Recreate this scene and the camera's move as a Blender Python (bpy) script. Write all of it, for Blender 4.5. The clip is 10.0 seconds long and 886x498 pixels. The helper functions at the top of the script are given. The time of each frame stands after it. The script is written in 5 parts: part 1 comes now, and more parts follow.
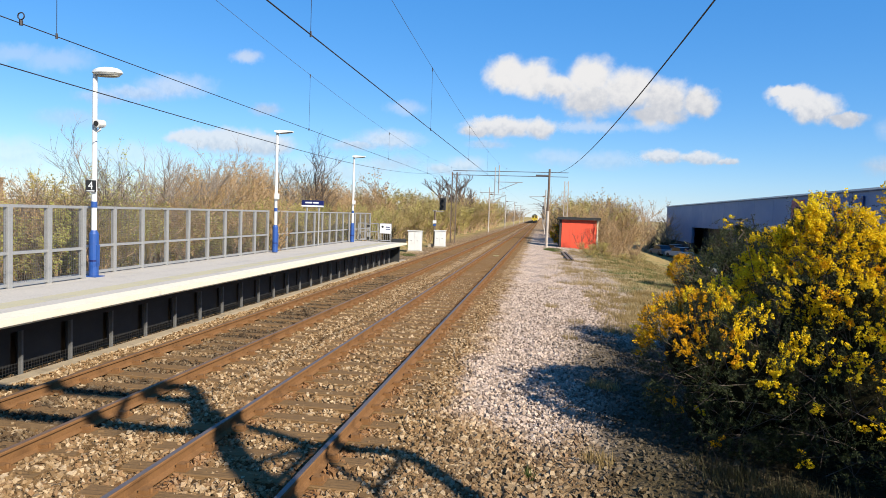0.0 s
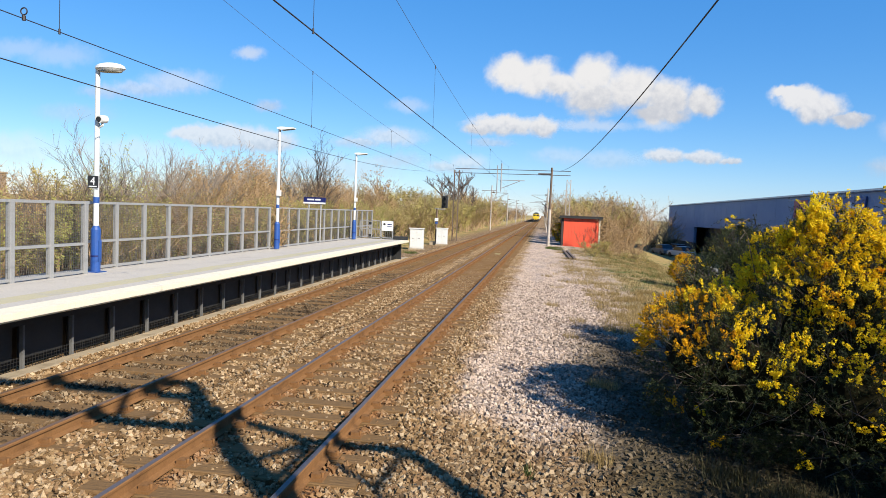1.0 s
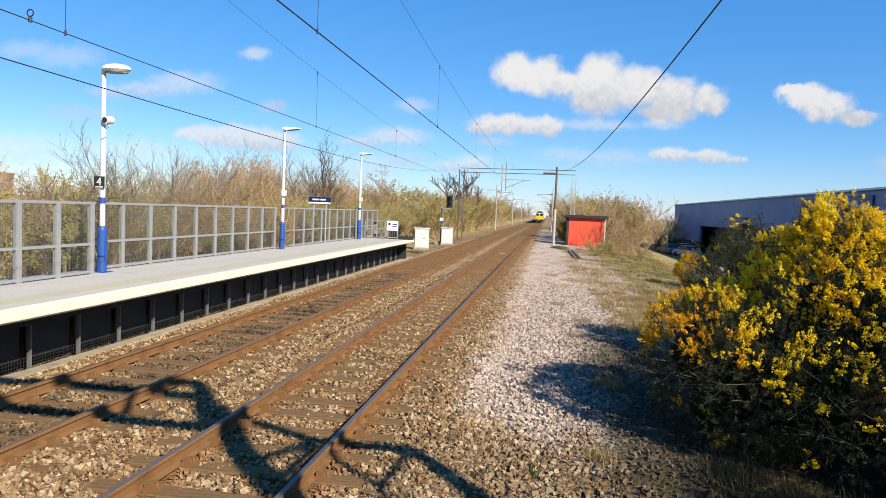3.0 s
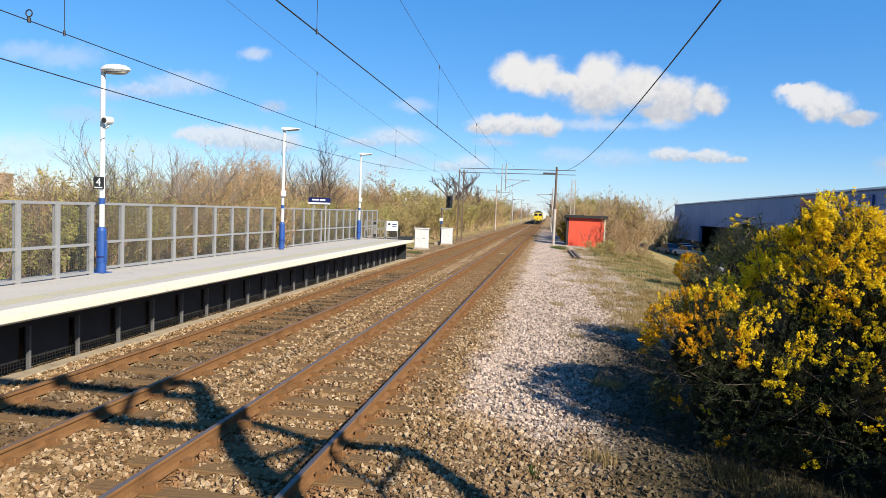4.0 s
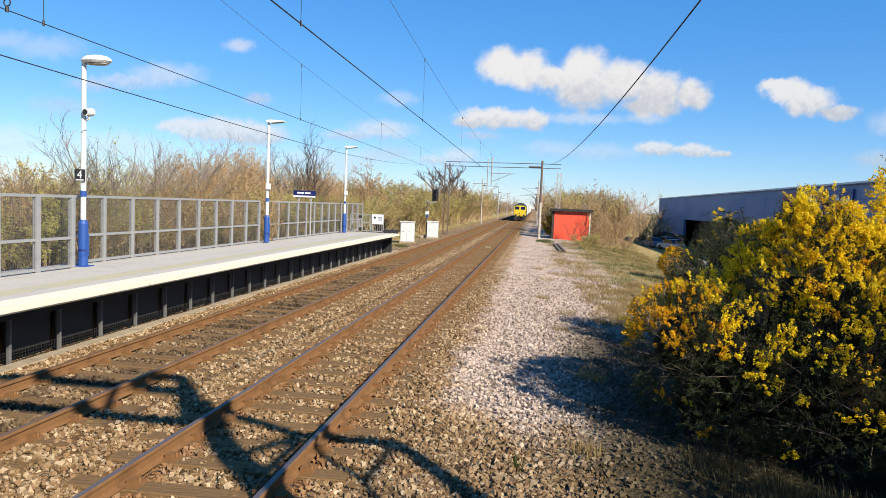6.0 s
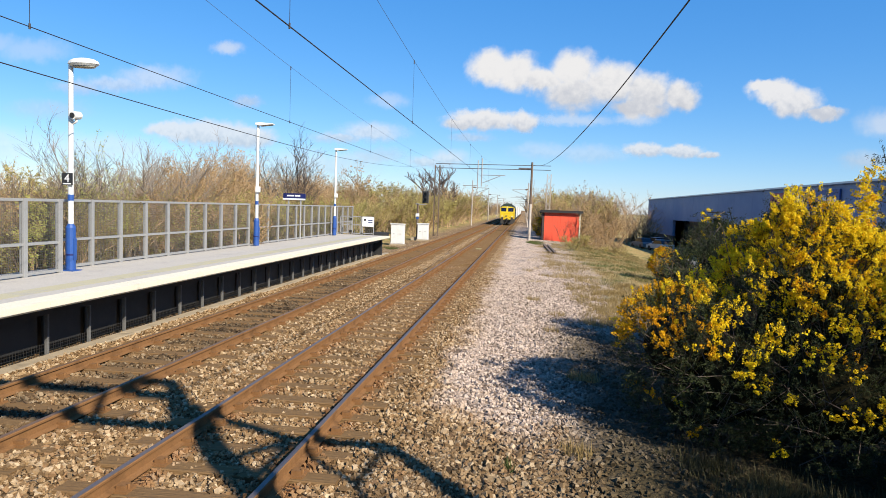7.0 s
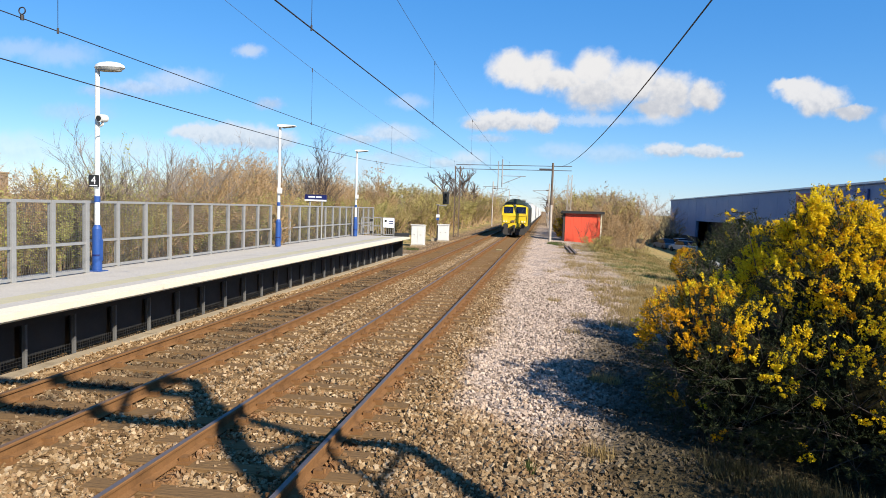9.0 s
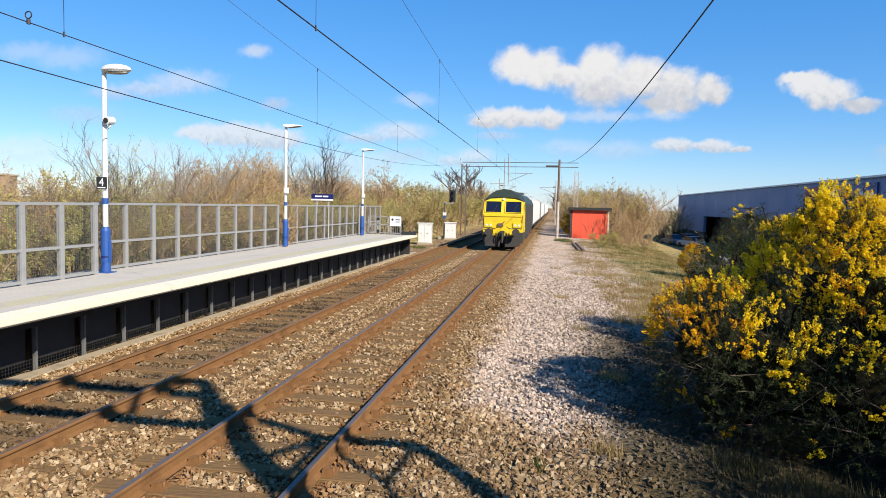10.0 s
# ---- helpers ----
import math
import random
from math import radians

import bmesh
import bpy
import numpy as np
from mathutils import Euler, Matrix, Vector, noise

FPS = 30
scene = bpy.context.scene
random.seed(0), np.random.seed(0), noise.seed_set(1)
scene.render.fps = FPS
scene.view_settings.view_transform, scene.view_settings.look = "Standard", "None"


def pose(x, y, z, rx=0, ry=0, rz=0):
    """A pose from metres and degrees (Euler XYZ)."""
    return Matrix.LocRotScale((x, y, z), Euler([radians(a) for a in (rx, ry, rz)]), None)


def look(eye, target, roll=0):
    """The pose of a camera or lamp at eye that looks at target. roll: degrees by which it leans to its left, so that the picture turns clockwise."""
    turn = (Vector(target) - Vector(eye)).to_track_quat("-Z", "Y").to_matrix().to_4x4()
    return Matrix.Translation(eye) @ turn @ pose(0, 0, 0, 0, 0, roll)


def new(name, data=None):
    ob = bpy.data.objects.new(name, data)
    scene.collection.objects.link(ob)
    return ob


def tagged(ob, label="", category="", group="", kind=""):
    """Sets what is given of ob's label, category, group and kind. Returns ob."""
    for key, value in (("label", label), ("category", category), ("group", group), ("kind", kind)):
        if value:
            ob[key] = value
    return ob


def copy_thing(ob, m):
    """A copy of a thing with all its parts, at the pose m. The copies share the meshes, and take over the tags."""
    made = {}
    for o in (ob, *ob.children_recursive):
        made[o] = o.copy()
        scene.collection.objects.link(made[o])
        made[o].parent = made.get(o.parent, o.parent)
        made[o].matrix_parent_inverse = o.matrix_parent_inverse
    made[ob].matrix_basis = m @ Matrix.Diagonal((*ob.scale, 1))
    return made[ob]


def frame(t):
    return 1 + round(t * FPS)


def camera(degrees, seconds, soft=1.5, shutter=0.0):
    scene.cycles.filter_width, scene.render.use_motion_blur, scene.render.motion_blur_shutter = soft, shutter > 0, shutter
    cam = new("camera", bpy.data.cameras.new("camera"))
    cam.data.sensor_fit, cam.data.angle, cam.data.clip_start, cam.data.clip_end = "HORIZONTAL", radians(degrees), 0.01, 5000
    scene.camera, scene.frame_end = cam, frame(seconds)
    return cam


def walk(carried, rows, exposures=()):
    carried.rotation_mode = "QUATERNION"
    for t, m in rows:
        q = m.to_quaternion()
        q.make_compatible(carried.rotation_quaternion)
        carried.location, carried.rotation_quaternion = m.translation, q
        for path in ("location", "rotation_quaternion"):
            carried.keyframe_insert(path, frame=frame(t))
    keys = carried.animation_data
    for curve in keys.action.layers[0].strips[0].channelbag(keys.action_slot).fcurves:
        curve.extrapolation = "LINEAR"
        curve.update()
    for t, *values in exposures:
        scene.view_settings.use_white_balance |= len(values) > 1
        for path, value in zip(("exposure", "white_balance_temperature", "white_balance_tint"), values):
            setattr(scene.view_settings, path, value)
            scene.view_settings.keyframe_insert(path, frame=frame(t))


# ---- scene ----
cam = camera(67.0, 10.0, soft=0.5)
PATH = [
    (0, (2.306, -0.054, 2.672), (2.019, 1.922, 2.567), 2.0),
    (0.5, (2.314, -0.057, 2.68), (2.022, 1.918, 2.57), 2.1),
    (1, (2.314, -0.051, 2.677), (2.022, 1.924, 2.565), 2.4),
    (1.5, (2.324, -0.052, 2.676), (2.023, 1.922, 2.567), 2.5),
    (2, (2.335, -0.051, 2.678), (2.04, 1.923, 2.563), 2.5),
    (2.5, (2.328, -0.067, 2.675), (2.021, 1.906, 2.561), 2.3),
    (4, (2.328, -0.049, 2.674), (2.021, 1.924, 2.561), 2.2),
    (4.5, (2.327, -0.06, 2.675), (2.015, 1.912, 2.559), 2.1),
    (5, (2.341, -0.066, 2.662), (2.049, 1.909, 2.54), 2.2),
    (5.2, (2.342, -0.063, 2.663), (2.06, 1.912, 2.511), 2.75),
    (6.3, (2.34, -0.043, 2.68), (2.083, 1.937, 2.554), 2.1),
    (6.5, (2.34, -0.039, 2.682), (2.09, 1.941, 2.552), 2.1),
    (7, (2.345, -0.053, 2.677), (2.108, 1.929, 2.553), 2.0),
    (7.5, (2.342, -0.057, 2.68), (2.101, 1.924, 2.55), 2.1),
    (8, (2.33, -0.059, 2.684), (2.074, 1.921, 2.555), 2.2),
    (8.5, (2.338, -0.063, 2.68), (2.062, 1.915, 2.562), 2.3),
    (9, (2.335, -0.051, 2.672), (2.038, 1.923, 2.549), 1.9),
    (9.5, (2.345, -0.055, 2.669), (2.047, 1.918, 2.539), 1.7),
    (10, (2.345, -0.048, 2.683), (2.027, 1.922, 2.553), 1.3),
]
walk(cam, [(t, look(eye, target, roll)) for t, eye, target, roll in PATH])

# ---- light ----
SUN_TO = Vector((1.1, -1.0, 1.0)).normalized()
world = bpy.data.worlds.new("world")
scene.world = world
world.use_nodes = True
wn = world.node_tree.nodes
sky = wn.new("ShaderNodeTexSky")
sky.sky_type = "NISHITA"
sky.sun_disc = False
sky.sun_elevation = math.asin(SUN_TO.z)
sky.sun_rotation = math.atan2(SUN_TO.x, SUN_TO.y)
sky.air_density, sky.dust_density, sky.ozone_density = 1.0, 0.0, 4.0
sky.altitude = 0
clear_air = wn.new("ShaderNodeMix")
clear_air.data_type, clear_air.blend_type = "RGBA", "MULTIPLY"
clear_air.inputs[0].default_value = 1.0
clear_air.inputs[7].default_value = (0.77, 0.77, 0.72, 1)
vivid = wn.new("ShaderNodeHueSaturation")
vivid.inputs["Saturation"].default_value = 1.22
world.node_tree.links.new(sky.outputs[0], vivid.inputs["Color"])
world.node_tree.links.new(vivid.outputs[0], clear_air.inputs[6])
airlight = wn.new("ShaderNodeMix")
airlight.data_type, airlight.blend_type = "RGBA", "ADD"
airlight.inputs[0].default_value = 1.0
airlight.inputs[7].default_value = (0.12, 1.1, 3.5, 1)
airlight.clamp_result = False
world.node_tree.links.new(clear_air.outputs[2], airlight.inputs[6])
world.node_tree.links.new(airlight.outputs[2], wn["Background"].inputs[0])
wn["Background"].inputs[1].default_value = 0.064
sun = new("sun", bpy.data.lights.new("sun", "SUN"))
sun.data.energy, sun.data.angle, sun.data.color = 5.0, radians(0.5), (1.0, 0.915, 0.765)
sun.matrix_world = look(SUN_TO * 50, (0, 0, 0))
scene.view_settings.exposure = 0.9


# ---- node helpers ----
class Graph:
    """A material's node tree, with sockets passed as values."""

    def __init__(self, name):
        self.material = bpy.data.materials.new(name)
        self.material.use_nodes = True
        self.tree = self.material.node_tree
        self.bsdf = self.tree.nodes["Principled BSDF"]
        self.out = self.tree.nodes["Material Output"]

    def put(self, socket, value):
        if isinstance(value, bpy.types.NodeSocket):
            self.tree.links.new(value, socket)
        elif isinstance(value, (tuple, list)) and len(value) == 3 and socket.type == "RGBA":
            socket.default_value = (*value, 1)
        else:
            socket.default_value = value

    def node(self, kind, ins=(), **settings):
        n = self.tree.nodes.new(kind)
        for key, value in settings.items():
            setattr(n, key, value)
        for key, value in dict(ins).items():
            self.put(n.inputs[key], value)
        return n

    def math(self, op, a, b=0.0, c=0.0):
        return self.node("ShaderNodeMath", {0: a, 1: b, 2: c}, operation=op).outputs[0]

    def step(self, value, low, high):
        n = self.node("ShaderNodeMapRange", {0: value, 1: low, 2: high, 3: 0.0, 4: 1.0}, interpolation_type="SMOOTHSTEP")
        return n.outputs[0]

    def mix(self, fac, a, b, mode="MIX"):
        n = self.node("ShaderNodeMix", data_type="RGBA", blend_type=mode)
        self.put(n.inputs[0], fac)
        self.put(n.inputs[6], a)
        self.put(n.inputs[7], b)
        return n.outputs[2]

    def noise(self, scale, detail=4.0, vector=None, rough=0.6):
        n = self.node("ShaderNodeTexNoise", {"Scale": scale, "Detail": detail, "Roughness": rough})
        self.put(n.inputs["Vector"], vector if vector is not None else self.place())
        return n.outputs[0]

    def place(self):
        return self.node("ShaderNodeNewGeometry").outputs["Position"]

    def local(self):
        return self.node("ShaderNodeTexCoord").outputs["Object"]

    def bump(self, height, strength=0.4, distance=0.02):
        n = self.node("ShaderNodeBump", {"Strength": strength, "Distance": distance, "Height": height})
        self.put(self.bsdf.inputs["Normal"], n.outputs[0])

    def set(self, **values):
        for key, value in values.items():
            self.put(self.bsdf.inputs[key.replace("_", " ")], value)
        return self.material


def paint(name, color, rough=0.5, metal=0.0, dirt=(0.16, 0.13, 0.1), wear=0.35, scale=3.0, grain=60.0, bump=0.12, spec=0.5):
    """A painted or plain surface with stains at two scales and fine relief."""
    g = Graph(name)
    k = 0.61 if max(color) < 0.7 else 0.84
    color, dirt = tuple(k * c for c in color), tuple(k * c for c in dirt)
    p = g.local()
    big = g.noise(scale, 5.0, p)
    fine = g.noise(grain, 3.0, p)
    base = g.mix(g.math("MULTIPLY", g.step(big, 0.45, 0.8), wear), color, dirt)
    tone = g.node("ShaderNodeMapRange", {0: fine, 1: 0.3, 2: 0.7, 3: 0.82, 4: 1.12}).outputs[0]
    base = g.mix(1.0, base, g.node("ShaderNodeCombineColor", {0: tone, 1: tone, 2: tone}).outputs[0], "MULTIPLY")
    g.bump(fine, bump, 0.01)
    r = g.node("ShaderNodeMapRange", {0: big, 1: 0.3, 2: 0.8, 3: max(rough - 0.08, 0.05), 4: min(rough + 0.15, 1)}).outputs[0]
    return g.set(Base_Color=base, Roughness=r, Metallic=metal, Specular_IOR_Level=spec)


def leafy(name, dark, light, through_light=0.35):
    """Leaves or petals: a colour for each island, and some light let through."""
    g = Graph(name)
    k = 0.61 if max(light) < 0.85 else 0.84
    dark, light = tuple(k * c for c in dark), tuple(k * c for c in light)
    rnd = g.node("ShaderNodeNewGeometry").outputs["Random Per Island"]
    big = g.noise(1.3, 3.0)
    col = g.mix(g.math("ADD", g.math("MULTIPLY", rnd, 0.7), g.math("MULTIPLY", g.step(big, 0.35, 0.65), 0.3)), dark, light)
    g.set(Base_Color=col, Roughness=0.65, Specular_IOR_Level=0.25)
    tr = g.node("ShaderNodeBsdfTranslucent", {"Color": col})
    ms = g.node("ShaderNodeMixShader", {0: through_light, 1: g.bsdf.outputs[0], 2: tr.outputs[0]})
    g.tree.links.new(ms.outputs[0], g.out.inputs[0])
    return g.material


def stone_ground(name, pieces):
    """Ballast, pale gravel, dry grass and earth, laid out over the plan. pieces: a tone for each loose stone."""
    g = Graph(name)
    pos = g.place()
    xyz = g.node("ShaderNodeSeparateXYZ", {0: pos})
    wob = g.math("SUBTRACT", g.noise(0.9, 5.0), 0.5)
    x = g.math("ADD", xyz.outputs[0], g.math("MULTIPLY", wob, 1.6))
    y = g.math("ADD", xyz.outputs[1], g.math("MULTIPLY", wob, 5.0))
    if pieces:
        rnd = g.node("ShaderNodeNewGeometry").outputs["Random Per Island"]
        hue = g.math("FRACT", g.math("MULTIPLY", rnd, 57.31))
    else:
        cell = g.node("ShaderNodeTexVoronoi", {"Scale": 15.0, "Vector": pos})
        sep = g.node("ShaderNodeSeparateColor", {0: cell.outputs["Color"]})
        rnd, hue = sep.outputs[0], sep.outputs[1]
    ramp = g.node("ShaderNodeValToRGB", {0: rnd})
    els = ramp.color_ramp.elements
    els[0].position, els[0].color = 0.0, (0.12, 0.072, 0.034, 1)
    els[1].position, els[1].color = 1.0, (0.68, 0.51, 0.325, 1)
    e = els.new(0.35); e.color = (0.285, 0.175, 0.083, 1)
    e = els.new(0.7); e.color = (0.44, 0.3, 0.165, 1)
    brown = g.mix(g.step(hue, 0.72, 1.0), ramp.outputs[0], (0.34, 0.2, 0.1))
    ramp2 = g.node("ShaderNodeValToRGB", {0: rnd})
    els = ramp2.color_ramp.elements
    els[0].position, els[0].color = 0.0, (0.2, 0.15, 0.12, 1)
    els[1].position, els[1].color = 1.0, (0.78, 0.63, 0.52, 1)
    e = els.new(0.5); e.color = (0.62, 0.485, 0.395, 1)
    pale = ramp2.outputs[0]
    # rust and brake dust beside the rails
    near = g.math("ABSOLUTE", g.math("ADD", xyz.outputs[0], 0.7525))
    far = g.math("ABSOLUTE", g.math("ADD", xyz.outputs[0], 3.99))
    rust = g.math("SUBTRACT", 1.0, g.step(g.math("ABSOLUTE", g.math("SUBTRACT", near, 0.75)), 0.1, 0.42))
    brown = g.mix(g.math("MULTIPLY", rust, 0.62), brown, (0.3, 0.13, 0.05))
    oil = g.math("MULTIPLY", g.math("SUBTRACT", 1.0, g.step(far, 0.45, 0.75)), g.step(g.noise(0.8, 4.0), 0.3, 0.55))
    brown = g.mix(g.math("MULTIPLY", oil, 0.72), brown, (0.035, 0.028, 0.022))
    inside = g.math("SUBTRACT", 1.0, g.step(near, 0.5, 0.75))
    brown = g.mix(g.math("MULTIPLY", inside, g.math("MULTIPLY", g.step(xyz.outputs[1], 12.0, 40.0), 0.45)), brown, (0.2, 0.1, 0.045))
    zone = g.math("MULTIPLY", g.step(x, 0.85, 1.5), g.step(g.math("ADD", y, g.math("MULTIPLY", x, 1.1)), 10.0, 12.4))
    zone = g.math("MULTIPLY", zone, g.math("SUBTRACT", 1.0, g.step(xyz.outputs[1], 80.0, 170.0)))
    zone = g.math("MULTIPLY", zone, g.step(y, 7.4, 9.6))
    col = g.mix(zone, brown, pale)
    # stones right of the rails turn slightly darker at low y
    near_dark = g.math("MULTIPLY", g.math("MULTIPLY", g.step(x, 0.6, 1.4), g.math("SUBTRACT", 1.0, g.step(y, 7.2, 9.6))), 0.22)
    col = g.mix(near_dark, col, (0.13, 0.105, 0.08))
    # dark soil left of the gorse, also painting in the bush's shade
    soil_shade = g.math("MULTIPLY", g.step(x, 2.5, 3.8), g.math("SUBTRACT", 1.0, g.step(y, 14.0, 20.0)))
    col = g.mix(g.math("MULTIPLY", soil_shade, 0.85), col, g.mix(g.noise(16.0, 5.0), (0.025, 0.022, 0.012), (0.11, 0.09, 0.05)))
    if not pieces:
        straw = g.mix(g.noise(9.0, 6.0), (0.27, 0.18, 0.065), (0.66, 0.49, 0.22))
        green = g.mix(g.noise(5.0, 6.0), (0.08, 0.1, 0.025), (0.26, 0.27, 0.09))
        grass = g.mix(g.step(g.noise(0.35, 5.0), 0.46, 0.66), straw, green)
        grow = g.step(g.math("ADD", x, g.math("MULTIPLY", g.math("SUBTRACT", g.noise(0.5, 5.0), 0.5), 7.0)), 3.8, 7.4)
        lawn = g.math("MULTIPLY", g.math("MULTIPLY", grow, g.step(y, 17.0, 25.0)), 0.95)
        lawn = g.math("MAXIMUM", lawn, g.step(xyz.outputs[0], 8.0, 10.0))
        lawn = g.math("MAXIMUM", lawn, g.math("SUBTRACT", 1.0, g.step(x, -9.0, -6.6)))
        # dark soil below the gorse, toned down further to deepen the shade
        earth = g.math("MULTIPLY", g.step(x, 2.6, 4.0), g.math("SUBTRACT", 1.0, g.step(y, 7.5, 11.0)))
        col = g.mix(lawn, col, grass)
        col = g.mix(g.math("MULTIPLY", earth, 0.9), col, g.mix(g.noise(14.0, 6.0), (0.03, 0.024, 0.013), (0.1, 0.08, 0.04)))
        # shade between stones, painted as dark edges of the cells
        gap = g.node("ShaderNodeTexVoronoi", {"Scale": 15.0, "Vector": pos}, feature="DISTANCE_TO_EDGE").outputs["Distance"]
        open_ground = g.math("SUBTRACT", 1.0, lawn)
        gap_shade = g.math("MULTIPLY", g.math("SUBTRACT", 1.0, g.step(gap, 0.01, 0.1)), g.math("MULTIPLY", open_ground, 0.4))
        col = g.mix(gap_shade, col, (0.045, 0.032, 0.022))
        hgt = g.math("ADD", g.math("MULTIPLY", cell.outputs["Distance"], -1.0), g.noise(30.0, 4.0))
        g.bump(hgt, 1.0, 0.05)
    else:
        g.bump(g.noise(90.0, 3.0), 0.3, 0.01)
    speck = g.noise(120.0, 2.0)
    tone = g.node("ShaderNodeMapRange", {0: speck, 1: 0.3, 2: 0.7, 3: 0.44 if pieces else 0.57, 4: 0.77 if pieces else 0.9}).outputs[0]
    col = g.mix(1.0, col, g.node("ShaderNodeCombineColor", {0: tone, 1: tone, 2: tone}).outputs[0], "MULTIPLY")
    return g.set(Base_Color=col, Roughness=0.95, Specular_IOR_Level=0.1)


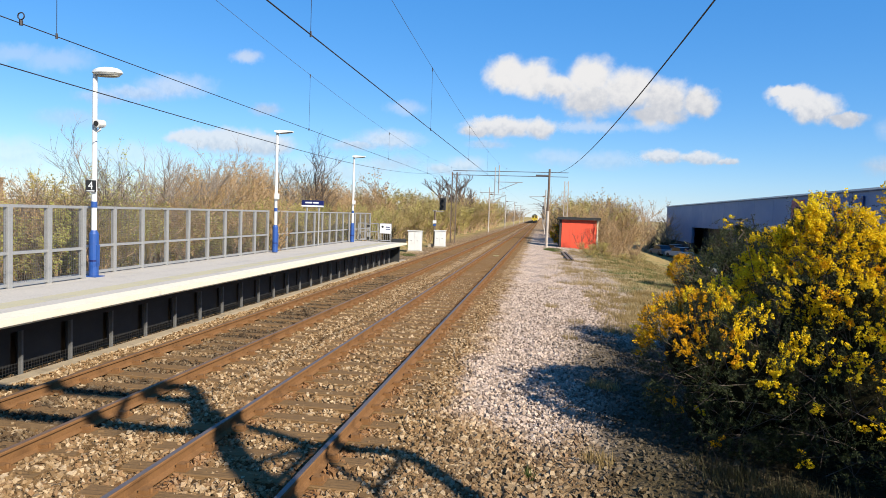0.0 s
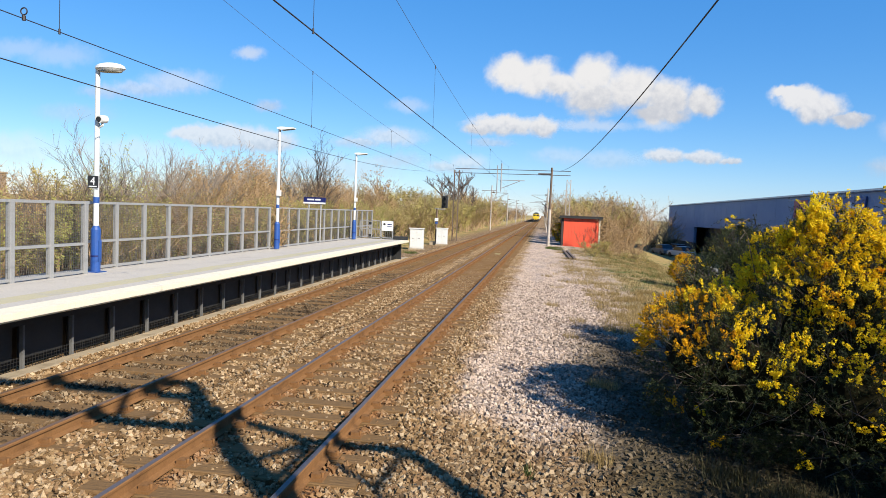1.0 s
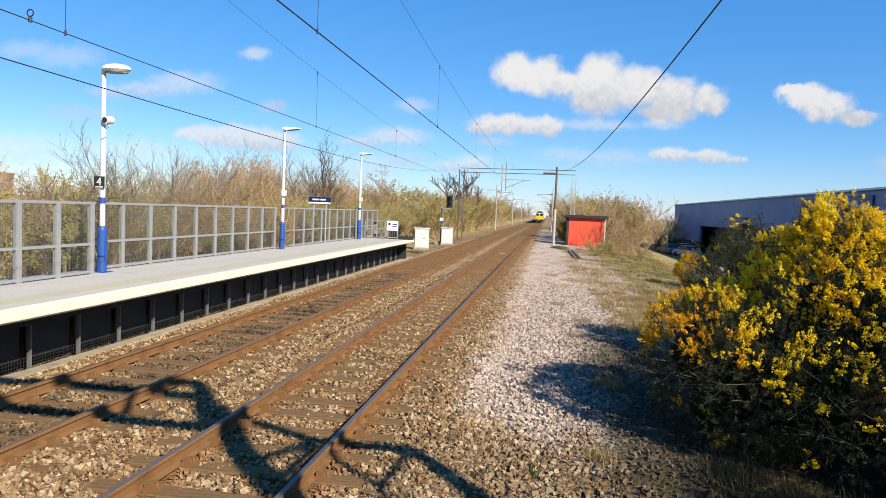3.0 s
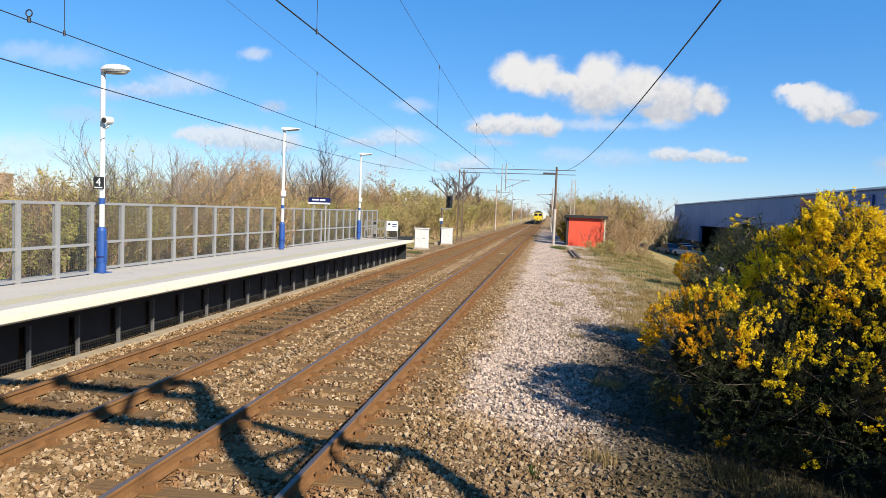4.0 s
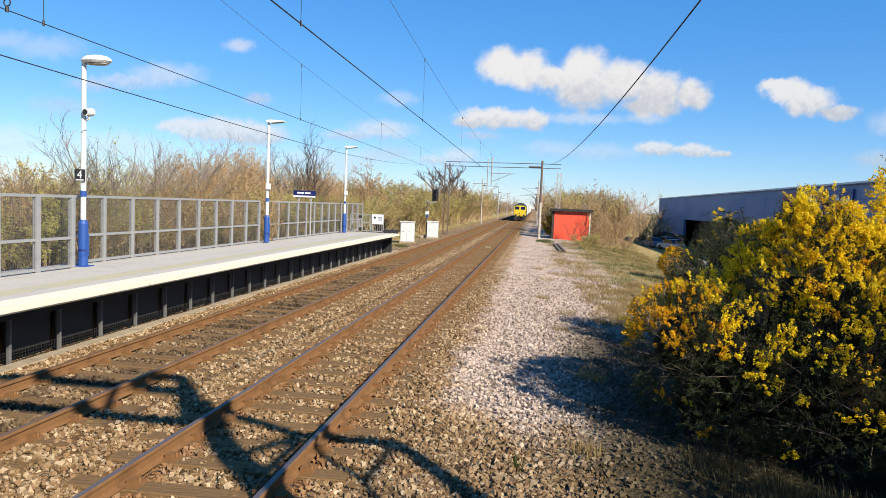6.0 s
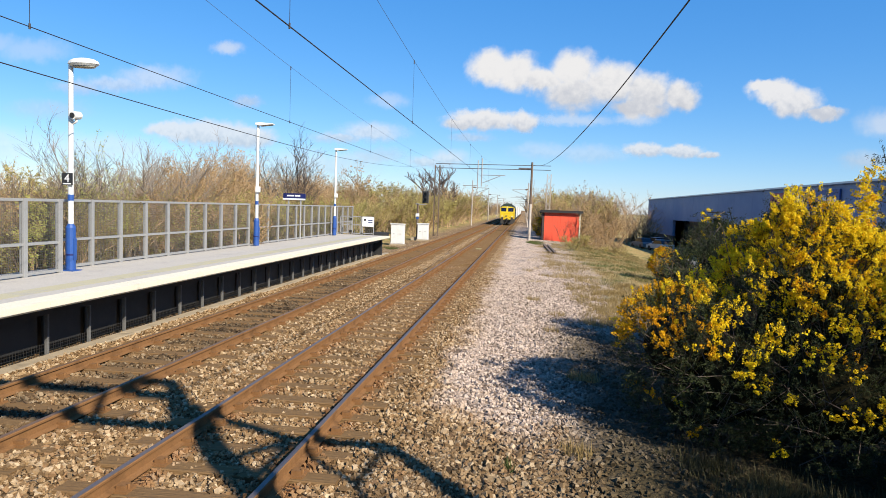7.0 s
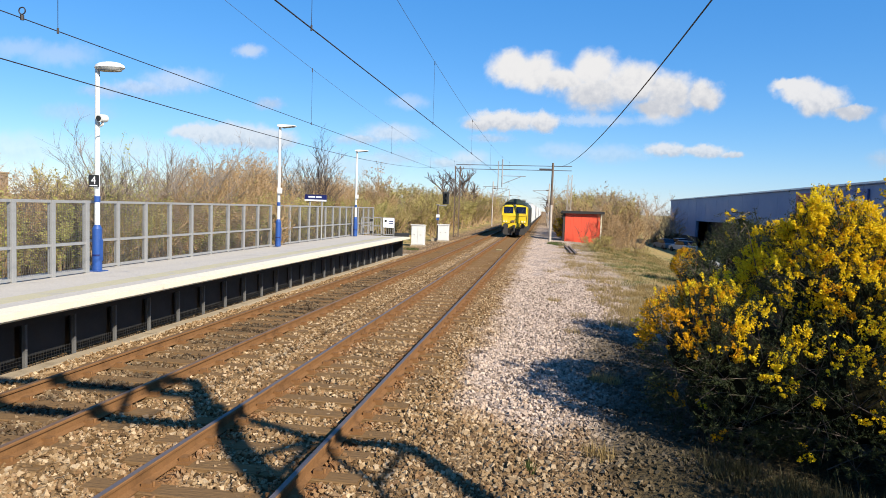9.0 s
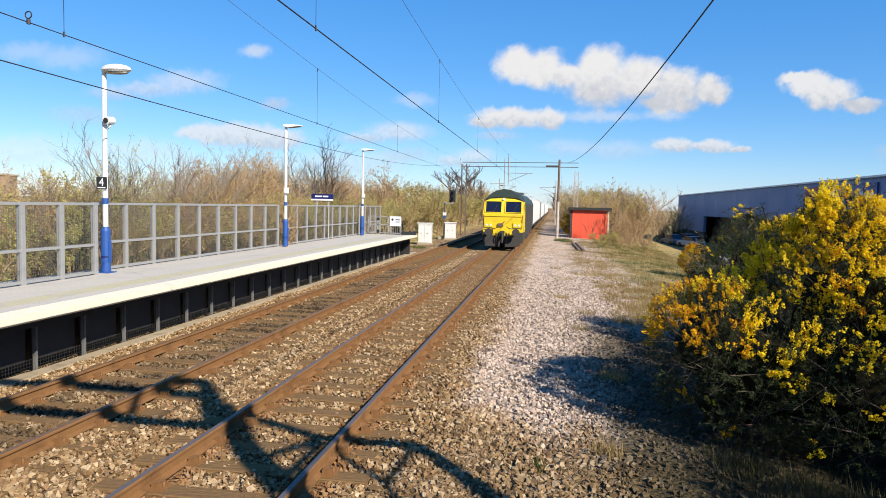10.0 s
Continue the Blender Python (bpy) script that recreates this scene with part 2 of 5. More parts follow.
MAT = {
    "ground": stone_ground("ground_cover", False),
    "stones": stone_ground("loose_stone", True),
    "rust": paint("rusty_rail_side", (0.3, 0.15, 0.06), 0.85, dirt=(0.12, 0.06, 0.026), wear=0.85, spec=0.15),
    "railtop": paint("polished_rail_top", (0.22, 0.18, 0.17), 0.55, 0.4, dirt=(0.3, 0.25, 0.22), wear=0.3),
    "dulltop": paint("dull_rail_top", (0.27, 0.16, 0.09), 0.55, 0.3, dirt=(0.2, 0.12, 0.08), wear=0.5),
    "concrete": paint("weathered_concrete", (0.52, 0.42, 0.29), 0.9, dirt=(0.22, 0.17, 0.11), wear=0.7),
    "tarmac": paint("platform_tarmac", (0.68, 0.62, 0.54), 0.9, dirt=(0.52, 0.475, 0.42), wear=0.5, scale=1.2, grain=40),
    "coping": paint("cream_coping", (0.79, 0.71, 0.55), 0.8, dirt=(0.5, 0.42, 0.3), wear=0.35),
    "yellowline": paint("faded_yellow_paint", (0.66, 0.59, 0.38), 0.85, dirt=(0.54, 0.51, 0.46), wear=1.0, scale=2.5),
    "black": paint("black_panel", (0.025, 0.027, 0.03), 0.6, dirt=(0.05, 0.045, 0.04), wear=0.5),
    "galv": paint("galvanised_steel", (0.5, 0.5, 0.5), 0.5, 0.25, dirt=(0.32, 0.3, 0.28), wear=0.5),
    "wire": paint("fence_wire", (0.2, 0.19, 0.18), 0.55, 0.2),
    "white": paint("white_paint", (0.74, 0.74, 0.72), 0.4, dirt=(0.5, 0.46, 0.4), wear=0.25),
    "blue": paint("blue_paint", (0.03, 0.11, 0.42), 0.4, dirt=(0.05, 0.07, 0.15), wear=0.3),
    "navy": paint("navy_sign_face", (0.015, 0.025, 0.16), 0.4, wear=0.05),
    "signwhite": paint("sign_lettering", (0.8, 0.8, 0.8), 0.5, wear=0.05),
    "dark": paint("dark_plastic", (0.03, 0.03, 0.03), 0.5, wear=0.1),
    "lens": paint("lamp_diffuser", (0.35, 0.34, 0.3), 0.3, wear=0.1),
    "red": paint("red_painted_boards", (0.74, 0.085, 0.035), 0.6, dirt=(0.3, 0.03, 0.02), wear=0.4),
    "flatsbrick": paint("buff_brick", (0.4, 0.3, 0.22), 0.9, dirt=(0.25, 0.18, 0.13), wear=0.5, scale=0.5),
    "magnet": paint("dusty_yellow_paint", (0.42, 0.32, 0.12), 0.8, dirt=(0.22, 0.15, 0.08), wear=0.8),
    "felt": paint("roofing_felt", (0.03, 0.03, 0.032), 0.9, dirt=(0.07, 0.07, 0.06)),
    "darkwall": paint("dark_wall_and_shade", (0.07, 0.05, 0.045), 0.9),
    "cladding": paint("blue_grey_cladding", (0.21, 0.3, 0.52), 0.55, dirt=(0.17, 0.25, 0.44), wear=0.3, scale=0.3),
    "trimblue": paint("dark_blue_trim", (0.04, 0.07, 0.2), 0.5, wear=0.2),
    "glassdark": paint("dark_shopfront", (0.02, 0.022, 0.028), 0.25, wear=0.1),
    "signblue": paint("blue_fascia_sign", (0.04, 0.1, 0.36), 0.5, wear=0.1),
    "signred": paint("red_fascia_sign", (0.42, 0.04, 0.08), 0.5, wear=0.1),
    "cable": paint("overhead_cable", (0.05, 0.04, 0.04), 0.6, 0.3),
    "cablegrey": paint("grey_wire", (0.16, 0.16, 0.17), 0.6, 0.3),
    "mastwhite": paint("weathered_mast_paint", (0.62, 0.55, 0.48), 0.6, dirt=(0.3, 0.18, 0.1), wear=0.6),
    "mastrust": paint("rusty_mast_steel", (0.2, 0.14, 0.1), 0.8, dirt=(0.12, 0.07, 0.04), wear=0.7),
    "locoyellow": paint("locomotive_yellow", (0.75, 0.53, 0.015), 0.4, dirt=(0.45, 0.28, 0.03), wear=0.4, scale=1.2),
    "locogreen": paint("locomotive_green", (0.035, 0.06, 0.05), 0.5, dirt=(0.06, 0.05, 0.04), wear=0.5),
    "locoblack": paint("underframe_grime", (0.05, 0.045, 0.042), 0.8, dirt=(0.08, 0.06, 0.045), wear=0.6),
    "windscreen": paint("dark_windscreen", (0.012, 0.016, 0.04), 0.08, wear=0.0),
    "container": paint("white_container", (0.7, 0.7, 0.7), 0.5, dirt=(0.45, 0.42, 0.4), wear=0.35, scale=0.6),
    "containergrey": paint("grey_container", (0.28, 0.31, 0.34), 0.55, dirt=(0.2, 0.2, 0.2), wear=0.4),
    "bark": paint("twig_bark", (0.5, 0.34, 0.19), 0.9, dirt=(0.28, 0.18, 0.1)),
    "barkgrey": paint("grey_twig_bark", (0.33, 0.27, 0.22), 0.9, dirt=(0.18, 0.14, 0.11)),
    "barkdark": paint("dark_twig_bark", (0.13, 0.095, 0.075), 0.9, dirt=(0.07, 0.05, 0.04)),
    "gorsegreen": leafy("gorse_needles", (0.018, 0.026, 0.008), (0.07, 0.088, 0.024), 0.15),
    "blossom": leafy("gorse_blossom", (0.9, 0.57, 0.0), (0.97, 0.8, 0.03), 0.35),
    "blossomorange": leafy("gorse_blossom_orange", (0.62, 0.27, 0.0), (0.9, 0.54, 0.01), 0.3),
    "leafyellow": leafy("spring_leaf_yellow_green", (0.42, 0.34, 0.08), (0.82, 0.71, 0.26)),
    "leaftan": leafy("dry_leaf_tan", (0.44, 0.26, 0.11), (0.72, 0.48, 0.22)),
    "leafgreen": leafy("leaf_green", (0.035, 0.045, 0.015), (0.12, 0.13, 0.04)),
    "leafdull": leafy("small_dark_leaf", (0.1, 0.11, 0.04), (0.3, 0.29, 0.12)),
    "leaffresh": leafy("fresh_yellow_leaf", (0.42, 0.42, 0.08), (0.72, 0.7, 0.22)),
    "grass": leafy("grass_blade", (0.3, 0.2, 0.07), (0.66, 0.48, 0.21)),
    "grassgreen": leafy("green_grass_blade", (0.06, 0.09, 0.02), (0.2, 0.24, 0.06)),
    # darker copy of the galvanised steel, for posts in the platform's shade
    "poststeel": paint("weathered_shaded_steel", (0.22, 0.22, 0.22), 0.6, 0.2, dirt=(0.12, 0.11, 0.1), wear=0.5),
    # near-black colour standing for the shade deep inside the gorse
    "thicket": paint("dark_shade_core", (0.022, 0.02, 0.01), 1.0, dirt=(0.045, 0.04, 0.018), wear=0.8, scale=6.0, grain=30.0, bump=1.0, spec=0.05),
    "weed": leafy("dull_weed", (0.04, 0.04, 0.015), (0.16, 0.14, 0.06)),
    "sleeper": None,
}


def sleeper_material():
    g = Graph("timber_sleeper")
    rnd = g.node("ShaderNodeObjectInfo").outputs["Random"]
    p = g.local()
    stretch = g.node("ShaderNodeMapping", {"Vector": p, "Scale": (1.5, 18.0, 18.0)}).outputs[0]
    grain = g.noise(2.0, 6.0, stretch)
    col = g.mix(grain, (0.085, 0.046, 0.018), (0.235, 0.145, 0.067))
    col = g.mix(g.math("MULTIPLY", rnd, 0.5), col, (0.15, 0.088, 0.042))
    g.bump(grain, 0.8, 0.03)
    return g.set(Base_Color=col, Roughness=0.95, Specular_IOR_Level=0.12)


MAT["sleeper"] = sleeper_material()


# ---- mesh helpers ----
class Build:
    """Collects boxes, bars and faces for one mesh."""

    def __init__(self):
        self.v, self.f = [], []

    def face(self, *points):
        n = len(self.v)
        self.v += [tuple(p) for p in points]
        self.f.append(tuple(range(n, n + len(points))))
        return self

    def box(self, x0, x1, y0, y1, z0, z1):
        n = len(self.v)
        self.v += [(x, y, z) for z in (z0, z1) for y in (y0, y1) for x in (x0, x1)]
        self.f += [tuple(n + i for i in q) for q in ((0, 2, 3, 1), (4, 5, 7, 6), (0, 1, 5, 4), (2, 6, 7, 3), (0, 4, 6, 2), (1, 3, 7, 5))]
        return self

    def bar(self, a, b, r0, r1=None, sides=8, caps=True):
        a, b = Vector(a), Vector(b)
        r1 = r0 if r1 is None else r1
        d = (b - a).normalized()
        u = d.orthogonal().normalized()
        w = d.cross(u)
        n = len(self.v)
        for p, r in ((a, r0), (b, r1)):
            for i in range(sides):
                c, s = math.cos(2 * math.pi * i / sides), math.sin(2 * math.pi * i / sides)
                self.v.append(tuple(p + (u * c + w * s) * r))
        self.f += [(n + i, n + (i + 1) % sides, n + sides + (i + 1) % sides, n + sides + i) for i in range(sides)]
        if caps:
            self.f += [tuple(n + i for i in reversed(range(sides))), tuple(n + sides + i for i in range(sides))]
        return self

    def prism(self, outline, axis, lo, hi):
        """An outline of (a, b) pairs pushed along an axis: y takes (x, z), x takes (y, z)."""
        n, k = len(self.v), len(outline)
        for c in (lo, hi):
            self.v += [(a, c, b) if axis == "y" else (c, a, b) if axis == "x" else (a, b, c) for a, b in outline]
        self.f += [(n + i, n + (i + 1) % k, n + k + (i + 1) % k, n + k + i) for i in range(k)]
        self.f += [tuple(n + i for i in reversed(range(k))), tuple(n + k + i for i in range(k))]
        return self

    def mesh(self, name, material, bevel=0.0, smooth=False):
        me = bpy.data.meshes.new(name)
        me.from_pydata(self.v, [], self.f)
        bm = bmesh.new()
        bm.from_mesh(me)
        bmesh.ops.recalc_face_normals(bm, faces=bm.faces)
        if bevel:
            bmesh.ops.bevel(bm, geom=bm.edges[:], offset=bevel, segments=2, affect="EDGES", profile=0.6)
        bm.to_mesh(me)
        bm.free()
        me.materials.append(material)
        if smooth:
            me.shade_smooth()
        return me


def raw_mesh(name, verts, faces, material):
    """A mesh from arrays of corners and of equal-sided faces."""
    me = bpy.data.meshes.new(name)
    verts, faces = np.asarray(verts, dtype=np.float32), np.asarray(faces, dtype=np.int32)
    k = faces.shape[1]
    me.vertices.add(len(verts))
    me.vertices.foreach_set("co", verts.ravel())
    me.loops.add(faces.size)
    me.loops.foreach_set("vertex_index", faces.ravel())
    me.polygons.add(len(faces))
    me.polygons.foreach_set("loop_start", np.arange(0, faces.size, k, dtype=np.int32))
    me.update(calc_edges=True)
    me.shade_flat()
    me.materials.append(material)
    return me


def thing(name, label, category, group="", kind="", m=None):
    ob = tagged(new(name), label, category, group, kind)
    if m is not None:
        ob.matrix_basis = m
    return ob


def part(name, build, material, parent, label="", bevel=0.0, smooth=False, m=None):
    me = build if isinstance(build, bpy.types.Mesh) else build.mesh(name, material, bevel, smooth)
    ob = new(name, me)
    ob.parent = parent
    if m is not None:
        ob.matrix_basis = m
    return tagged(ob, label)


def solid(name, build, material, label, category, kind="", group="", bevel=0.0):
    me = build if isinstance(build, bpy.types.Mesh) else build.mesh(name, material, bevel)
    return tagged(new(name, me), label, category, group, kind)


# ---- ground ----
PROFILE = ((-4000, 0.2), (-40, 0.2), (-10.5, 0.1), (-9.2, -0.3), (-6.3, -0.32), (-5.9, -0.27), (-5.3, -0.2), (1.0, -0.2), (1.9, -0.29),
           (4.0, -0.33), (8.0, -0.5), (19.0, -2.1), (4000, -2.2))


def ground_z(x, y):
    z = np.interp(x, [p[0] for p in PROFILE], [p[1] for p in PROFILE])
    return z + 0.012 * np.sin(x * 2.1 + y * 1.3) + 0.01 * np.sin(x * 0.7 - y * 2.3)


def axis(*spans):
    out = [np.linspace(a, b, n, endpoint=False) for a, b, n in spans]
    return np.concatenate(out + [[spans[-1][1]]])


def build_ground():
    xs = axis((-3500, -60, 8), (-60, -12, 16), (-12, 6, 90), (6, 30, 40), (30, 100, 8), (100, 3500, 8))
    ys = axis((-600, -10, 6), (-10, 30, 110), (30, 120, 60), (120, 500, 20), (500, 4200, 8))
    gx, gy = np.meshgrid(xs, ys)
    z = ground_z(gx, gy) + np.where((gx > 1.0) & (gx < 9), 0.02 * np.sin(gx * 5.1 + 2 * np.sin(gy * 1.7)) * np.cos(gy * 3.3), 0)
    verts = np.stack([gx, gy, z], -1).reshape(-1, 3)
    w = len(xs)
    i = (np.arange(len(ys) - 1)[:, None] * w + np.arange(w - 1)).ravel()
    faces = np.stack([i, i + 1, i + w + 1, i + w], 1)
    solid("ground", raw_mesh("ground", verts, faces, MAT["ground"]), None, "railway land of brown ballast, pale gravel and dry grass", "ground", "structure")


CUBE = np.array([(-1, -1, -1), (1, -1, -1), (1, 1, -1), (-1, 1, -1), (-1, -1, 1), (1, -1, 1), (1, 1, 1), (-1, 1, 1)], dtype=float)
CUBE_F = np.array([(0, 2, 1), (0, 3, 2), (4, 5, 6), (4, 6, 7), (0, 1, 5), (0, 5, 4), (2, 3, 7), (2, 7, 6), (0, 4, 7), (0, 7, 3), (1, 2, 6), (1, 6, 5)])


def far_stones(name, label, n, x0, x1, y0, y1, size, seed, keep):
    """Plainer four-faced stones further along the line, as one mass."""
    r = np.random.default_rng(seed)
    x, y = r.uniform(x0, x1, n), y0 + (y1 - y0) * r.uniform(0, 1, n) ** 1.3
    ok = keep(x, y)
    x, y = x[ok], y[ok]
    n = len(x)
    turn = r.uniform(0, 2 * math.pi, (n, 1)) + np.array((0.0, 1.57, 3.14, 4.71)) + r.uniform(-0.4, 0.4, (n, 4))
    reach = size * r.uniform(0.6, 1.5, (n, 1)) * r.uniform(0.7, 1.2, (n, 4))
    foot = np.stack([x[:, None] + reach * np.cos(turn), y[:, None] + reach * np.sin(turn), np.repeat((ground_z(x, y) - 0.02)[:, None], 4, 1)], -1)
    tip = np.stack([x + r.uniform(-0.3, 0.3, n) * size, y + r.uniform(-0.3, 0.3, n) * size, ground_z(x, y) + size * r.uniform(0.25, 0.7, n)], -1)
    v = np.concatenate([foot, tip[:, None]], 1)
    f = np.array([(0, 1, 4), (1, 2, 4), (2, 3, 4), (3, 0, 4)])[None] + 5 * np.arange(n)[:, None, None]
    solid(name, raw_mesh(name, v.reshape(-1, 3), f.reshape(-1, 3), MAT["stones"]), None, label, "stones", "stuff")


def stones(name, label, n, x0, x1, y0, y1, size, seed, keep=None, lift=0.0):
    """Angular loose stones scattered over a stretch of ground, as one mass."""
    r = np.random.default_rng(seed)
    x = r.uniform(x0, x1, n)
    y = y0 + (y1 - y0) * r.uniform(0, 1, n) ** 1.25
    if keep is not None:
        ok = keep(x, y)
        x, y = x[ok], y[ok]
        n = len(x)
    s = size * r.uniform(0.55, 1.5, (n, 1, 1)) * r.uniform(0.6, 1.3, (n, 1, 3)) * (1.1, 1.0, 0.75)
    v = CUBE[None] * (0.5 + 0.31 * (r.uniform(-1, 1, (n, 8, 3)))) * s
    v[:, 4:, :2] *= r.uniform(0.45, 0.95, (n, 1, 1))
    q = r.normal(size=(n, 4))
    q[:, 1:3] *= 0.55
    q /= np.linalg.norm(q, axis=1, keepdims=True)
    w, a, b, c = q.T
    rot = np.stack([np.stack([1 - 2 * (b * b + c * c), 2 * (a * b - c * w), 2 * (a * c + b * w)], -1),
                    np.stack([2 * (a * b + c * w), 1 - 2 * (a * a + c * c), 2 * (b * c - a * w)], -1),
                    np.stack([2 * (a * c - b * w), 2 * (b * c + a * w), 1 - 2 * (a * a + b * b)], -1)], 1)
    v = np.einsum("nij,nkj->nki", rot, v)
    z = ground_z(x, y) + lift + r.uniform(-0.008, 0.03, n)
    v += np.stack([x, y, z], -1)[:, None]
    f = CUBE_F[None] + 8 * np.arange(n)[:, None, None]
    solid(name, raw_mesh(name, v.reshape(-1, 3), f.reshape(-1, 3), MAT["stones"]), None, label, "stones", "stuff")


# ---- railway ----
NEAR, FAR = -0.7525, -3.99
PITCH = 0.67
RAIL = ((-0.07, -0.158), (0.07, -0.158), (0.07, -0.147), (0.014, -0.125), (0.01, -0.045), (0.036, -0.032), (0.036, -0.008), (0.028, 0.0),
        (-0.028, 0.0), (-0.036, -0.008), (-0.036, -0.032), (-0.01, -0.045), (-0.014, -0.125), (-0.07, -0.147))


def track(centre, top, label, seed):
    t = thing("railway_track", label, "railway track", "pair of tracks")
    rnd = random.Random(seed)
    for side in (-0.7525, 0.7525):
        rail = part("rail", Build().prism([(centre + side + a, b) for a, b in RAIL], "y", -30, 900), MAT["rust"], t, "rusty steel rail")
        part("running_surface", Build().box(centre + side - 0.027, centre + side + 0.027, -30, 900, 0.0005, 0.004), MAT[top], rail, "worn bright rail top")
    sleeper = Build().prism([(-0.125, -0.3), (0.125, -0.3), (0.125, -0.172), (0.115, -0.162), (-0.115, -0.162), (-0.125, -0.172)], "x", -1.3, 1.3).mesh("sleeper", MAT["sleeper"])
    chair = Build()
    chair.box(-0.19, 0.19, -0.085, 0.085, -0.162, -0.138)
    for d in (-0.11, 0.11):
        chair.box(d - 0.05, d + 0.05, -0.05, 0.05, -0.139, -0.095)
        chair.bar((d * 1.5, 0, -0.139), (d * 1.5, 0, -0.085), 0.02, sides=6)
    chair_mesh = chair.mesh("rail_chair", MAT["rust"])
    y, n = 0.3 + 0.2 * seed - 18 * PITCH, 0
    while n < 150:
        s = part("sleeper", sleeper, None, t, m=pose(centre + rnd.uniform(-0.04, 0.04), y + rnd.uniform(-0.03, 0.03), rnd.uniform(-0.008, 0.004), 0, 0, rnd.uniform(-0.8, 0.8)))
        for side in (-0.7525, 0.7525):
            part("rail_chair", chair_mesh, None, s, m=pose(side, 0, 0))
        y, n = y + PITCH, n + 1
    rest = Build()
    while y < 420:
        rest.box(centre - 1.3, centre + 1.3, y - 0.125, y + 0.125, -0.3, -0.162)
        y += PITCH
    tagged(part("distant_sleepers", rest, MAT["sleeper"], t), kind="stuff")


def build_railway():
    track(NEAR, "railtop", "near running line with bright rails on timber sleepers", 1)
    track(FAR, "dulltop", "second running line with dull rusty rails on oily sleepers", 2)
    magnet = thing("track_magnet", "small yellow-topped magnet box between the rails", "track magnet", m=pose(NEAR, 47.0, -0.16))
    part("casing", Build().box(-0.2, 0.2, -0.25, 0.25, 0, 0.05), MAT["magnet"], magnet, bevel=0.02)
    part("ramp", Build().prism([(-0.5, 0), (-0.26, 0), (-0.26, 0.045)], "x", -0.18, 0.18), MAT["magnet"], magnet)


# ---- platform ----
EDGE, TOP, END = -5.31, 0.915, 38.3


def build_platform():
    p = thing("platform", "raised station platform with cream edge and grey tarmac", "platform", kind="structure")
    part("deck", Build().box(-8.75, EDGE - 0.47, 1.0, END, 0.74, TOP), MAT["tarmac"], p, "grey tarmac surface")
    y = 1.0
    slab = Build().prism([(0.0, TOP + 0.006), (-0.466, TOP + 0.004), (-0.466, TOP - 0.16), (-0.03, TOP - 0.13), (0, TOP - 0.1)], "y", 0.0015, 0.9 - 0.0015).mesh("coping_slab", MAT["coping"])
    while y < END - 0.5:
        part("coping_slab", slab, None, p, m=pose(EDGE + 0.002 * math.sin(y * 7), y, 0.0008 * math.sin(y * 3)))
        y += 0.9
    part("yellow_line", Build().box(-6.58, -6.12, 1.0, END - 1.5, TOP + 0.001, TOP + 0.004), MAT["yellowline"], p, "faded yellow safety line")
    # beam, wall and panels are near-black to carry the shade below the deck
    part("edge_beam", Build().box(EDGE - 1.1, EDGE - 0.62, 1.0, END - 0.3, 0.55, 0.738), MAT["black"], p)
    part("back_wall", Build().box(-7.0, -6.62, 1.0, END - 0.6, -0.4, 0.74), MAT["black"], p, "back wall coloured near-black for the shade under the platform")
    panel = Build().box(-6.3, -6.26, 0.07, 1.11, -0.1, 0.62)
    panel_mesh = panel.mesh("infill_panel", MAT["black"], 0.01)
    grid = Build()
    for i in range(18):
        grid.box(-6.15, -6.145, 0.06 + i * 0.063, 0.066 + i * 0.063, -0.24, -0.02)
    for i in range(4):
        grid.box(-6.152, -6.146, 0.05, 1.13, -0.22 + i * 0.06, -0.214 + i * 0.06)
    grid_mesh = grid.mesh("mesh_screen", MAT["dark"])
    post_mesh = Build().box(-6.17, -6.1, -0.022, 0.022, -0.32, 0.74).mesh("support_post", MAT["poststeel"], 0.006)
    y = 1.55
    while y < END - 1.2:
        part("support_post", post_mesh, None, p, m=pose(0, y, 0))
        part("infill_panel", panel_mesh, None, p, m=pose(0, y, 0))
        part("mesh_screen", grid_mesh, None, p, m=pose(0, y, 0))
        y += 1.18
    part("end_wall", Build().box(-8.7, EDGE - 0.5, END - 0.28, END - 0.05, -0.4, 0.75), MAT["black"], p)
    part("end_upstand", Build().box(-6.25, -5.42, END - 0.35, END - 0.12, TOP + 0.008, TOP + 0.2), MAT["black"], p, "low black upstand at the platform end")
    plinth = Build()
    y = 0.5
    while y < END + 1:
        plinth.box(-6.08, -5.78, y, y + 1.79, -0.4, -0.205 + 0.006 * math.sin(y * 5))
        y += 1.8
    solid("kerb", plinth, MAT["concrete"], "weathered concrete footing strip below the platform", "kerb", "structure", bevel=0.015)


def fence_mesh_panel(width, height):
    b = Build()
    n = int(width / 0.058)
    for i in range(1, n):
        y = width * i / n
        b.bar((0.0, y, 0.06), (0.0, y, height), 0.0031, sides=4, caps=False)
    n = int(height / 0.058)
    for i in range(1, n):
        z = 0.06 + (height - 0.06) * i / n
        b.bar((0.004, 0.0, z), (0.004, width, z), 0.0031, sides=4, caps=False)
    return b.mesh("mesh_panel", MAT["wire"])


